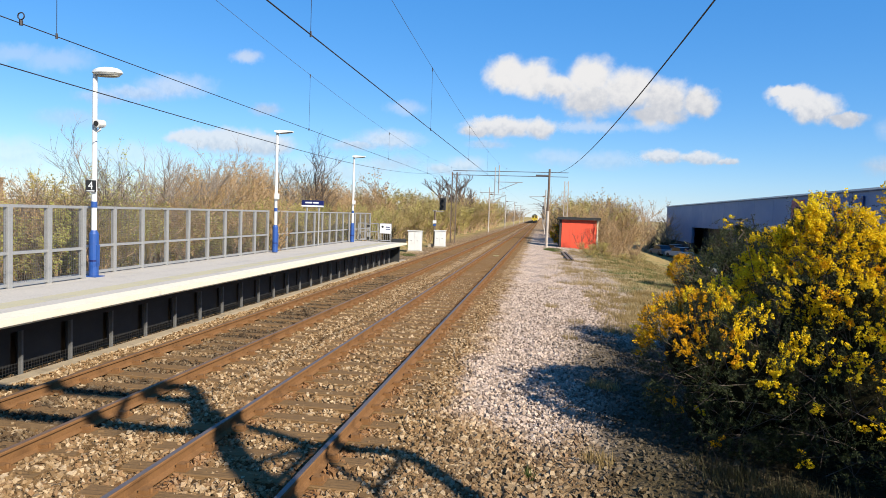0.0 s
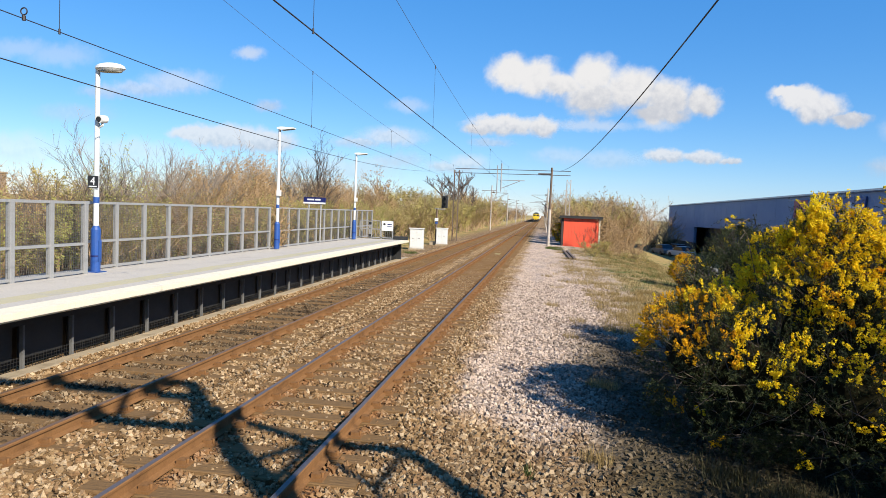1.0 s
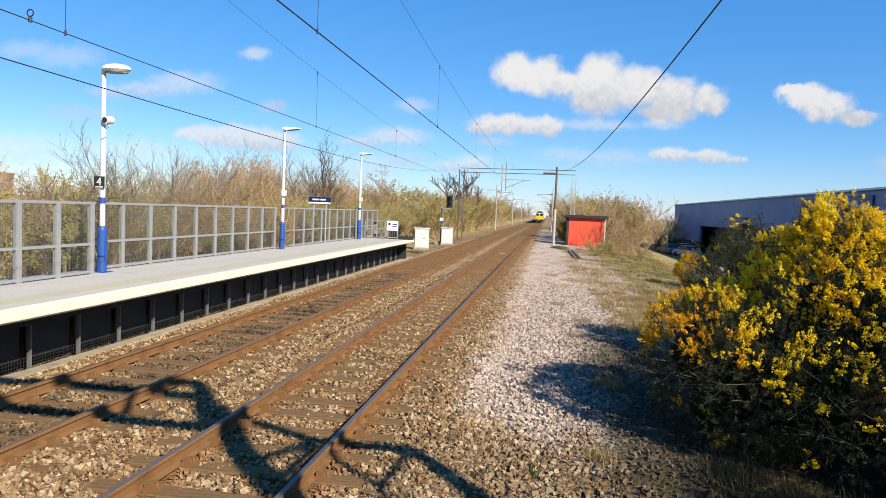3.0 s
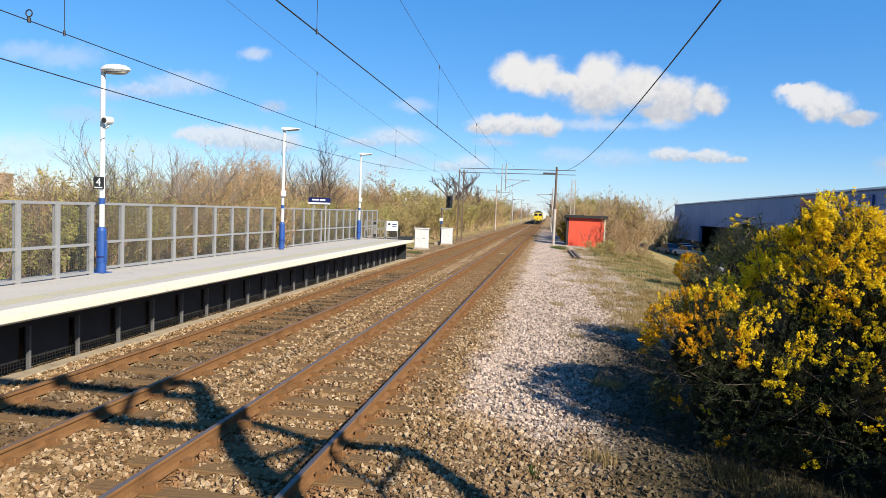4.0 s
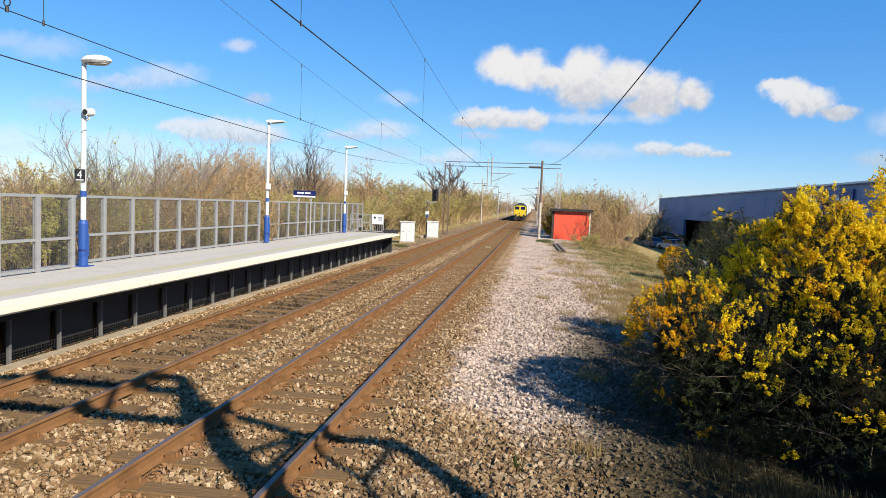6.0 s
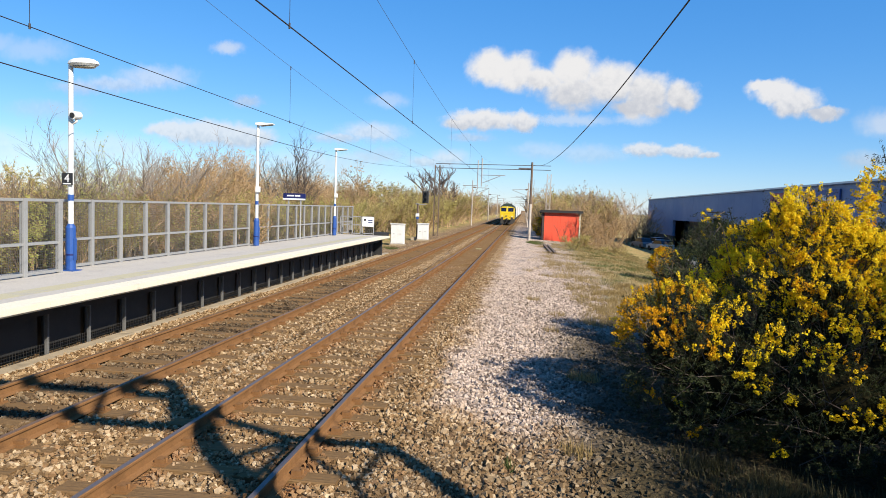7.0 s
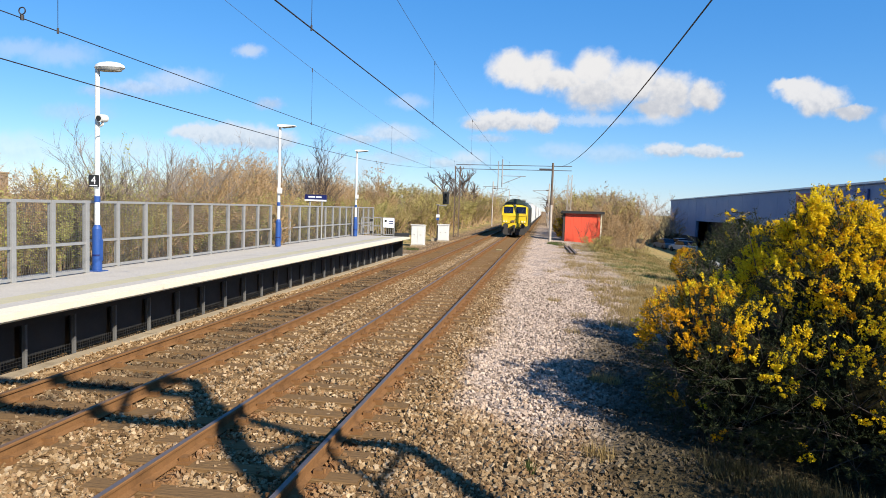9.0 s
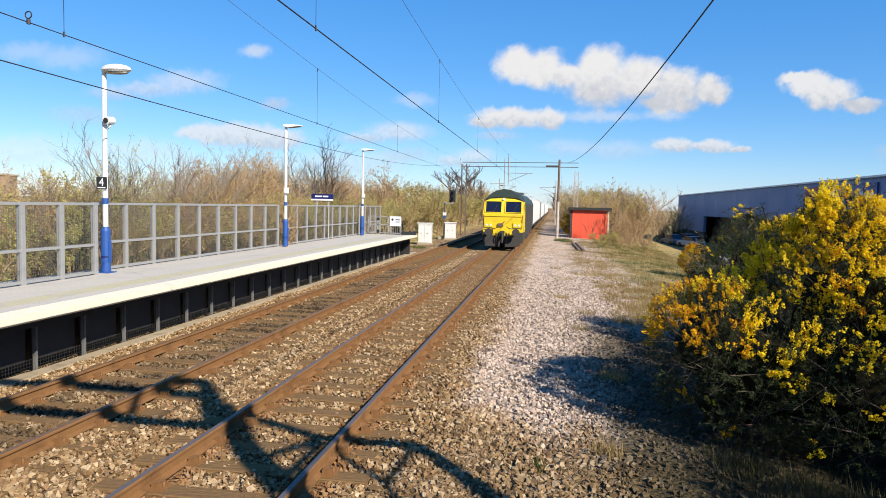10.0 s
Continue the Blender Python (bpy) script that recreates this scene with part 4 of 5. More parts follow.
def car(x, y, turn, mat, label):
    c = thing("parked_car", label, "car", "parked cars", m=pose(x, y, -2.1, 0, 0, turn))
    part("body", Build().prism([(-2.1, 0.3), (2.1, 0.3), (2.15, 0.7), (1.4, 0.9), (-2.0, 0.95), (-2.15, 0.7)], "x", -0.85, 0.85), MAT[mat], c, bevel=0.05)
    part("cabin", Build().prism([(-1.7, 0.9), (1.0, 0.88), (0.3, 1.42), (-1.2, 1.45)], "x", -0.72, 0.72), MAT["windscreen"], c, bevel=0.04)
    part("roof", Build().box(-0.66, 0.66, -1.15, 0.25, 1.452, 1.49), MAT[mat], c, bevel=0.015)
    for wx in (-0.8, 0.8):
        for wy in (-1.3, 1.3):
            part("wheel", Build().bar((wx - 0.1, wy, 0.32), (wx + 0.1, wy, 0.32), 0.32, sides=16), MAT["dark"], c)


# ---- train ----
def build_locomotive():
    t = thing("locomotive", "yellow-fronted dark green freight locomotive hauling containers", "locomotive")
    half = 1.32
    roof = [(-half, 2.95), (-1.18, 3.28), (-0.8, 3.62), (-0.35, 3.82), (0, 3.86), (0.35, 3.82), (0.8, 3.62), (1.18, 3.28), (half, 2.95)]
    part("body", Build().prism([(half, 1.1)] + [(-half, 1.1)] + roof, "y", 2.4, 20.9), MAT["locogreen"], t, "dark green body side")
    # cab: raked front between sections
    cab = Build()
    front = [(-1.27, 1.05), (-1.3, 2.2), (-1.24, 3.02), (-0.75, 3.24), (0, 3.3), (0.75, 3.24), (1.24, 3.02), (1.3, 2.2), (1.27, 1.05)]
    depth = [0.1, 0.06, 0.34, 0.42, 0.42, 0.42, 0.34, 0.06, 0.1]
    back = [(-half, 1.05), (-half, 2.2), (-1.29, 3.02), (-0.8, 3.3), (0, 3.36), (0.8, 3.3), (1.29, 3.02), (half, 2.2), (half, 1.05)]
    for i in range(8):
        cab.face((front[i][0], depth[i], front[i][1]), (front[i + 1][0], depth[i + 1], front[i + 1][1]), (back[i + 1][0], 2.4, back[i + 1][1]), (back[i][0], 2.4, back[i][1]))
    cab.face(*[(front[i][0], depth[i], front[i][1]) for i in (0, 1, 7, 8)])
    cab.face(*[(front[i][0], depth[i], front[i][1]) for i in (1, 2, 6, 7)])
    cab.face(*[(front[i][0], depth[i], front[i][1]) for i in (2, 3, 4, 5, 6)])
    cabo = part("cab", cab, MAT["locoyellow"], t, "bright yellow cab front")
    crown = Build()
    arch = [(-1.26, 3.06), (-0.95, 3.42), (-0.5, 3.72), (0, 3.84), (0.5, 3.72), (0.95, 3.42), (1.26, 3.06), (0.78, 3.26), (0, 3.32), (-0.78, 3.26)]
    crown.prism(arch, "y", 0.33, 2.45)
    part("cab_roof", crown, MAT["locogreen"], cabo, "dark cab roof dome")
    for a, b in ((-1.12, -0.16), (0.16, 1.12)):
        y = lambda z: 0.06 + (z - 2.2) / 0.82 * 0.28 - 0.012
        pane = Build().face((a, y(2.34), 2.34), (b, y(2.34), 2.34), (b - (0.03 if b > 0.5 else 0), y(3.0), 3.0), (a + (0.03 if a < -0.5 else 0), y(3.0), 3.0))
        pane.face((a, y(2.34) + 0.01, 2.34), (b, y(2.34) + 0.01, 2.34), (b, y(3.0) + 0.01, 3.0), (a, y(3.0) + 0.01, 3.0))
        w = part("windscreen", pane, MAT["windscreen"], cabo, "dark blue-black windscreen")
        part("wiper", Build().bar(((a + b) / 2, y(2.35) - 0.02, 2.33), ((a + b) / 2 + 0.25, y(2.8) - 0.03, 2.8), 0.014, sides=5), MAT["dark"], w)
    for a, b in ((-1.16, -0.12), (0.12, 1.16)):
        rim = Build()
        for p, q in (((a, 2.3), (b, 2.3)), ((a, 3.03), (b, 3.03)), ((a, 2.3), (a, 3.03)), ((b, 2.3), (b, 3.03))):
            rim.bar((p[0], y(p[1]) - 0.012, p[1]), (q[0], y(q[1]) - 0.012, q[1]), 0.026, sides=6)
        part("window_frame", rim, MAT["locoyellow"], cabo)
    rail = Build()
    for s in (-1, 1):
        rail.bar((s * 1.1, -0.03, 1.32), (s * 0.5, -0.06, 1.28), 0.02, sides=6).bar((s * 0.5, -0.06, 1.28), (s * 0.22, -0.06, 1.42), 0.02, sides=6)
        rail.bar((s * 1.22, 0.02, 1.3), (s * 1.24, 0.06, 2.15), 0.018, sides=6)
    part("handrail", rail, MAT["locoblack"], cabo, "dark curved handrails")
    part("lower_panel", Build().prism([(-0.62, 1.32), (0.62, 1.32), (0.62, 0.98), (0.42, 0.78), (0.2, 0.78), (0.2, 1.05), (-0.2, 1.05), (-0.2, 0.78), (-0.42, 0.78), (-0.62, 0.98)], "y", -0.05, -0.025), MAT["locoyellow"], cabo)
    part("top_light", Build().bar((0, 0.3, 3.17), (0, 0.42, 3.17), 0.085, sides=14), MAT["signwhite"], cabo)
    part("jumper_box", Build().box(-0.3, 0.02, -0.03, 0.075, 1.42, 1.62).bar((-0.2, 0.0, 1.4), (0.1, -0.04, 1.75), 0.03, sides=6), MAT["mastrust"], cabo, bevel=0.0)
    part("ledge", Build().box(-1.2, 1.2, 0.02, 0.075, 2.06, 2.1), MAT["locoyellow"], cabo)
    for s in (-1, 1):
        c = part("light_cluster", Build().box(s * 0.92 - 0.28, s * 0.92 + 0.28, 0.03, 0.1, 1.35, 1.66), MAT["locoyellow"], cabo, bevel=0.015)
        for d in (-0.13, 0.13):
            part("headlight", Build().bar((s * 0.92 + d, 0.015, 1.5), (s * 0.92 + d, 0.04, 1.5), 0.07, sides=14), MAT["container"], c)
        part("buffer", Build().bar((s * 0.87, -0.45, 1.06), (s * 0.87, 0.1, 1.06), 0.11, sides=12).bar((s * 0.87, -0.52, 1.06), (s * 0.87, -0.45, 1.06), 0.24, sides=16), MAT["locoblack"], t)
        part("step", Build().box(s * 1.15 - 0.14, s * 1.15 + 0.14, 0.1, 0.5, 0.35, 1.04), MAT["locoblack"], t)
        part("mirror_door", Build().box(s * 1.325 - 0.01, s * 1.325 + 0.01, 1.0, 1.6, 1.2, 2.9), MAT["locoyellow"], cabo)
    part("headstock", Build().box(-0.65, 0.65, -0.02, 0.12, 0.82, 1.3), MAT["locoyellow"], t, "yellow lower headstock panel", bevel=0.02)
    part("coupler", Build().box(-0.13, 0.13, -0.3, 0.1, 0.75, 1.15).bar((0, -0.32, 0.4), (0, -0.32, 1.0), 0.07, sides=8), MAT["locoblack"], t, bevel=0.0)
    for x in (-0.4, -0.25, 0.28, 0.42):
        part("air_hose", Build().bar((x, -0.06, 1.0), (x + 0.02, -0.2, 0.7), 0.03, sides=6).bar((x + 0.02, -0.2, 0.7), (x, -0.1, 0.42), 0.03, sides=6), MAT["dark"], t)
    part("snowplough", Build().prism([(-1.22, 0.72), (-1.1, 0.16), (-0.2, 0.1), (-0.12, 0.5), (0.12, 0.5), (0.2, 0.1), (1.1, 0.16), (1.22, 0.72), (0.7, 0.95), (-0.7, 0.95)], "y", 0.0, 0.14), MAT["locoblack"], t, "black miniature snowploughs")
    part("underframe", Build().box(-1.25, 1.25, 0.3, 21.0, 0.8, 1.1), MAT["locoblack"], t)
    part("fuel_tank", Build().box(-1.25, 1.25, 8.3, 13.0, 0.3, 0.8), MAT["locoblack"], t, bevel=0.05)
    wheel = Build().bar((-0.07, 0, 0), (0.07, 0, 0), 0.53, sides=24).bar((-0.09, 0, 0), (0.09, 0, 0), 0.2, sides=12).mesh("wheel", MAT["locoblack"])
    for y0 in (1.9, 15.6):
        b = part("bogie", Build().box(-1.22, -1.02, y0, y0 + 4.2, 0.4, 0.78).box(1.02, 1.22, y0, y0 + 4.2, 0.4, 0.78).box(-1.0, 1.0, y0 + 1.8, y0 + 2.4, 0.45, 0.75), MAT["locoblack"], t)
        for d in (0.1, 2.1, 4.1):
            for s in (-0.76, 0.76):
                part("wheel", wheel, None, b, m=pose(s, y0 + d, 0.53))
    for i in range(5):
        part("side_grille", Build().box(1.322, 1.34, 5.2 + i * 2.3, 7.0 + i * 2.3, 1.6, 2.8).box(-1.34, -1.322, 5.2 + i * 2.3, 7.0 + i * 2.3, 1.6, 2.8), MAT["locoblack"], t)
    part("roof_fan", Build().bar((0, 15, 3.8), (0, 15, 3.92), 0.6, sides=18).bar((0, 17.2, 3.8), (0, 17.2, 3.92), 0.6, sides=18), MAT["locoblack"], t)
    return t


def container_mesh(length):
    b = Build()
    b.box(-1.19, 1.19, 0.02, length - 0.02, 0.02, 2.57)
    n = int(length / 0.28)
    for i in range(n):
        y = 0.15 + i * (length - 0.3) / n
        for s in (-1, 1):
            b.box(min(s * 1.188, s * 1.218), max(s * 1.188, s * 1.218), y, y + 0.13, 0.14, 2.47)
    for z0, z1 in ((0, 0.14), (2.47, 2.59)):
        for s in (-1, 1):
            b.box(min(s * 1.19, s * 1.22), max(s * 1.19, s * 1.22), 0, length, z0, z1)
    for s in (-1, 1):
        for y in (0, length - 0.14):
            b.box(min(s * 1.1, s * 1.222), max(s * 1.1, s * 1.222), y, y + 0.14, 0.0, 2.6)
    return b


def build_train():
    cars = [(build_locomotive(), 0.0)]
    white = container_mesh(12.19).mesh("container", MAT["container"])
    grey = container_mesh(12.19).mesh("container", MAT["containergrey"])
    short = container_mesh(6.06).mesh("container", MAT["container"])
    frame_mesh = Build().box(-1.25, 1.25, 0.3, 19.2, 0.86, 1.0).box(-0.4, 0.4, 0.2, 19.3, 0.55, 0.86).mesh("flat_deck", MAT["locoblack"])
    bogie_mesh = Build().box(-1.1, -0.95, 0, 2.6, 0.35, 0.7).box(0.95, 1.1, 0, 2.6, 0.35, 0.7).box(-1.0, 1.0, 1.2, 1.45, 0.4, 0.65).mesh("bogie", MAT["locoblack"])
    wheelset = Build().bar((-0.82, 0, 0.46), (-0.7, 0, 0.46), 0.46, sides=16).bar((0.7, 0, 0.46), (0.82, 0, 0.46), 0.46, sides=16).bar((-0.75, 0, 0.46), (0.75, 0, 0.46), 0.07, sides=8).mesh("wheelset", MAT["locoblack"])
    for i in range(12):
        w = thing("container_wagon", "flat wagon loaded with shipping containers", "wagon", "wagons of the train")
        part("flat_deck", frame_mesh, None, w)
        for y in (1.2, 15.6):
            b = part("bogie", bogie_mesh, None, w, m=pose(0, y, 0))
            for d in (0.4, 2.2):
                part("wheelset", wheelset, None, b, m=pose(0, d, 0))
        dark = i in (2, 5, 9)
        a = part("container", grey if dark else white, None, w, "grey container" if dark else "white container", m=pose(0, 0.5, 1.0))
        part("container", short, None, w, "white container", m=pose(0, 12.9, 1.0))
        cars.append((w, 22.0 + i * 19.6))
    return cars


# ---- vegetation ----
def grow(rnd, stems, height, spread, levels, leaf_n, leaf_size, lean=0.35, fork=5, thick=0.05, taper=0.42, spray=0.95):
    """Stems that fork into thin twigs; returns wood and leaf builds."""
    wood, tips = Build(), []

    def shoot(p, d, length, r, level):
        steps = 3 if level < levels else 2
        q = p
        for i in range(steps):
            d = (d + Vector((rnd.gauss(0, 0.14), rnd.gauss(0, 0.14), rnd.gauss(0.05, 0.08)))).normalized()
            e = q + d * (length / steps)
            if level < levels:
                wood.bar(q, e, r * (1 - 0.28 * i), r * (1 - 0.28 * (i + 1)), sides=4 if level == 0 else 3, caps=False)
            elif i == steps - 1:
                wood.bar(p, e, r, r * 0.44, sides=3, caps=False)  # a twig is one straight piece
            if level < levels:
                for _ in range(fork if i else max(1, fork - 3)):
                    a = rnd.uniform(0, 2 * math.pi)
                    out = (d + Vector((math.cos(a), math.sin(a), rnd.uniform(0.0, 0.7))) * rnd.uniform(0.52 * spray, spray)).normalized()
                    shoot(q.lerp(e, rnd.random()), out, length * rnd.uniform(0.3, 0.55), r * taper, level + 1)
            else:
                tips.append((q, e))
            q = e

    for _ in range(stems):
        a = rnd.uniform(0, 2 * math.pi)
        b = Vector((math.cos(a), math.sin(a), 0)) * spread * rnd.uniform(0, 0.5)
        d = Vector((math.cos(a) * lean * rnd.uniform(0.2, 1.3), math.sin(a) * lean * rnd.uniform(0.2, 1.3), 1)).normalized()
        shoot(b - Vector((0, 0, 0.3)), d, height * rnd.uniform(0.6, 1.0), thick * rnd.uniform(0.7, 1.2), 0)
    verts, faces = [], []
    for _ in range(leaf_n):
        p, q = rnd.choice(tips)
        c = p.lerp(q, rnd.uniform(0, 1.1)) + Vector((rnd.gauss(0, 0.05), rnd.gauss(0, 0.05), rnd.gauss(0, 0.05)))
        u = Vector((rnd.gauss(0, 1), rnd.gauss(0, 1), rnd.gauss(0, 0.8))).normalized()
        w = u.orthogonal().normalized()
        s = leaf_size * rnd.uniform(0.6, 1.4)
        n = len(verts)
        verts += [tuple(c - u * s * 0.8), tuple(c + w * s * 0.5), tuple(c + u * s * 0.8)]
        faces.append((n, n + 1, n + 2))
    return wood, verts, faces


def shrub_kind(name, category, label, seed, bark, leaf, **kw):
    rnd = random.Random(seed)
    wood, verts, faces = grow(rnd, **kw)
    t = thing(name, label, category, "lineside trees and shrubs")
    part("trunk", wood.mesh("trunk", MAT[bark]), None, t)
    part("crown", raw_mesh("crown", verts, faces, MAT[leaf]), None, t)
    return t


def build_trees():
    kinds = {
        "willow": shrub_kind("willow_shrub", "shrub", "yellow-green willow shrub just coming into leaf", 1, "bark", "leafyellow", stems=7, height=3.6, spread=1.6, levels=2, leaf_n=6500, leaf_size=0.056, fork=4, thick=0.04),
        "willow2": shrub_kind("willow_shrub", "shrub", "bushy willow shrub with pale spring leaves", 2, "bark", "leaffresh", stems=8, height=3.2, spread=2.0, levels=2, leaf_n=6500, leaf_size=0.056, fork=4, thick=0.04),
        "tan": shrub_kind("bramble_shrub", "shrub", "tan and brown twiggy shrub with dry leaves", 3, "bark", "leaftan", stems=8, height=3.4, spread=2.0, levels=2, leaf_n=4600, leaf_size=0.05, fork=4, thick=0.035),
        "bare": shrub_kind("bare_tree", "tree", "bare grey-brown tree with fine upright twigs", 4, "barkgrey", "leaftan", stems=4, height=5.6, spread=0.8, levels=3, leaf_n=500, leaf_size=0.05, fork=3, thick=0.055, lean=0.3),
        "bare2": shrub_kind("bare_tree", "tree", "bare leaning tree with a spray of dark twigs", 5, "barkdark", "leafyellow", stems=3, height=6.0, spread=0.7, levels=3, leaf_n=500, leaf_size=0.05, fork=3, thick=0.065, lean=0.4),
        "farbare": shrub_kind("bare_tree", "tree", "bare grey tree among the lineside shrubs", 13, "barkgrey", "leaftan", stems=4, height=5.6, spread=0.8, levels=2, leaf_n=200, leaf_size=0.07, fork=4, thick=0.07, lean=0.3),
        "farwillow": shrub_kind("willow_shrub", "shrub", "pale yellow-green willow shrub by the line", 11, "bark", "leafyellow", stems=6, height=3.6, spread=1.8, levels=2, leaf_n=3000, leaf_size=0.085, fork=3, thick=0.05),
        "fartan": shrub_kind("bramble_shrub", "shrub", "tan twiggy shrub with dry leaves by the line", 12, "bark", "leaftan", stems=8, height=3.4, spread=1.8, levels=2, leaf_n=2000, leaf_size=0.07, fork=3, thick=0.05),
        "green": shrub_kind("hawthorn_shrub", "shrub", "low green shrub in fresh leaf", 6, "barkdark", "leafgreen", stems=8, height=2.4, spread=1.6, levels=2, leaf_n=4500, leaf_size=0.065, fork=4, thick=0.035),
    }
    kinds.update({
        "spire": shrub_kind("young_poplar", "tree", "slender upright saplings with small dark spring leaves", 21, "barkdark", "leafdull", stems=6, height=4.4, spread=1.0, levels=2, leaf_n=900, leaf_size=0.05, fork=3, thick=0.034, lean=0.14, taper=0.5),
        "tallwillow": shrub_kind("willow_tree", "tree", "tall willow with bright yellow-green new leaves", 22, "barkgrey", "leaffresh", stems=4, height=5.0, spread=1.0, levels=2, leaf_n=2600, leaf_size=0.06, fork=3, thick=0.035, lean=0.18),
        "fan": shrub_kind("bare_tree", "tree", "bare tree with a broad fan of fine grey twigs", 23, "barkgrey", "leaftan", stems=6, height=5.2, spread=0.9, levels=3, leaf_n=150, leaf_size=0.04, fork=3, thick=0.042, lean=0.5, taper=0.5, spray=0.8),
        "twiggy": shrub_kind("bare_tree", "tree", "dark bare tree with a dense head of twigs", 24, "barkdark", "leaftan", stems=3, height=5.6, spread=0.6, levels=3, leaf_n=150, leaf_size=0.05, fork=3, thick=0.06, lean=0.3, taper=0.47, spray=1.0),
        "oak": shrub_kind("bare_tree", "tree", "distant dark bare tree with a rounded crown", 25, "barkdark", "leaftan", stems=2, height=5.4, spread=0.3, levels=3, leaf_n=60, leaf_size=0.06, fork=3, thick=0.15, lean=0.2, taper=0.5, spray=0.8),
    })
    spots = []
    rnd = random.Random(8)

    def rise(y, slope, jitter=0.014):
        return 2.67 + y * max(0.02, rnd.gauss(slope, jitter))

    # behind the platform fence
    y = 9.0
    while y < 64:
        slope = 0.045 if y < 26 else 0.07 if y < 46 else 0.05
        spots.append((rnd.choice(("willow", "willow2", "willow", "willow2")), -10.3 - rnd.random() * 1.0, y, min(3.5, rise(y, 0.015)), 1.2))
        spots.append((rnd.choice(("tan", "willow", "tan", "bare", "tan")), -13.0 - rnd.random() * 2, y + 0.8, rise(y, slope - 0.01), 1.2))
        if rnd.random() < 0.8:
            spots.append((rnd.choice(("bare", "tan", "bare", "willow", "bare")), -16.5 - rnd.random() * 3, y + 1.2, rise(y, slope), 1.0))
        y += 2.3
    y = 22.0
    while y < 120:
        spots.append((rnd.choice(("bare", "willow", "tan", "tan")), -23 - rnd.random() * 7, y, rise(y, 0.05 if y < 70 else 0.036), 1.1))
        y += 3.2
    spots += [("spire", -11.4, 17.0, 3.9, 1.0), ("spire", -11.9, 18.2, 4.1, 1.0), ("spire", -11.9, 19.0, 4.2, 1.0), ("spire", -12.3, 20.0, 4.7, 1.0), ("spire", -11.1, 16.0, 3.2, 1.0), ("spire", -10.3, 16.5, 3.5, 1.0), ("spire", -12.4, 17.0, 3.1, 1.0), ("spire", -10.4, 16.0, 3.4, 1.0),
              ("tallwillow", -11.3, 20.0, 4.7, 1.0), ("tallwillow", -10.9, 19.0, 4.1, 1.0), ("tallwillow", -10.2, 19.0, 3.6, 1.0), ("tallwillow", -11.5, 27.0, 4.0, 1.0), ("tallwillow", -11.5, 50.0, 4.5, 1.0),
              ("fan", -13.3, 25.0, 6.1, 1.15), ("fan", -12.8, 26.0, 5.7, 1.15), ("fan", -13.2, 24.0, 5.4, 1.15), ("fan", -13.0, 27.0, 4.2, 1.15),
              ("tan", -13.1, 30.0, 4.8, 1.0), ("tan", -12.9, 32.0, 5.5, 1.0), ("tan", -12.4, 33.0, 5.4, 1.0), ("tan", -11.5, 28.0, 4.1, 1.0), ("tan", -13.0, 28.0, 3.8, 1.0), ("tan", -12.2, 34.0, 5.5, 1.0), ("tan", -10.5, 24.0, 3.5, 1.0), ("tan", -10.7, 22.0, 3.1, 1.0), ("tan", -9.9, 26.0, 3.6, 1.0),
              ("twiggy", -13.1, 40.0, 6.8, 1.0), ("twiggy", -13.0, 42.0, 8.1, 1.0), ("twiggy", -12.0, 41.0, 5.9, 1.0), ("twiggy", -12.9, 38.0, 5.9, 1.0), ("twiggy", -14.3, 35.0, 6.0, 1.0),
              ("tan", -12.5, 48.0, 4.7, 1.0), ("tan", -12.0, 44.0, 4.3, 1.0), ("tan", -12.4, 60.0, 4.1, 1.0),
              ("farbare", -13.3, 75.0, 5.4, 1.0), ("farbare", -13.9, 70.0, 4.6, 1.0),
              ("oak", -15.1, 118.0, 8.9, 1.5), ("oak", -11.9, 122.0, 10.7, 1.5), ("oak", -14.2, 126.0, 9.6, 1.5),
              ("oak", 3.2, 150.0, 6.5, 1.5), ("oak", 5.4, 140.0, 5.4, 1.5)]
    # along the far line
    y = 64.0
    while y < 190:
        spots.append((rnd.choice(("willow", "willow2", "willow", "tan")), -9.3 - rnd.random() * 1.5, y, rise(y, 0.022, 0.004), 1.2))
        spots.append((rnd.choice(("tan", "willow", "tan")), -13.0 - rnd.random() * 3, y + 1, rise(y, 0.032, 0.006), 1.2))
        y += 3.2 if y < 110 else 6.0
    for i in range(16):
        y = 195 + i * 15.0
        spots.append((("fartan", "farbare")[i % 2], -10.5 - rnd.random() * 4, y, 2.67 + y * 0.013, 1.4))
        spots.append((("farbare", "fartan")[i % 2], 6.0 + rnd.random() * 5, y + 5, 2.67 + y * 0.012, 1.4))
    # behind the shed and towards the store
    for i in range(30):
        y = rnd.uniform(76, 100)
        spots.append((rnd.choice(("tan", "tan", "willow", "bare", "tan")), rnd.uniform(5.5, 2.3 + 0.12 * y), y, rise(y, 0.032, 0.006), 1.1))
    for i in range(20):
        y = rnd.uniform(105, 190)
        spots.append((rnd.choice(("tan", "bare", "willow")), rnd.uniform(5.0, 2.3 + 0.12 * y), y, rise(y, 0.024, 0.006), 1.2))
    for i in range(7):
        spots.append((rnd.choice(("tan", "green")), 4.3 + rnd.random() * 0.8, 76 + i * 6 + rnd.random() * 3, rnd.uniform(2.2, 4.0), 1.0))
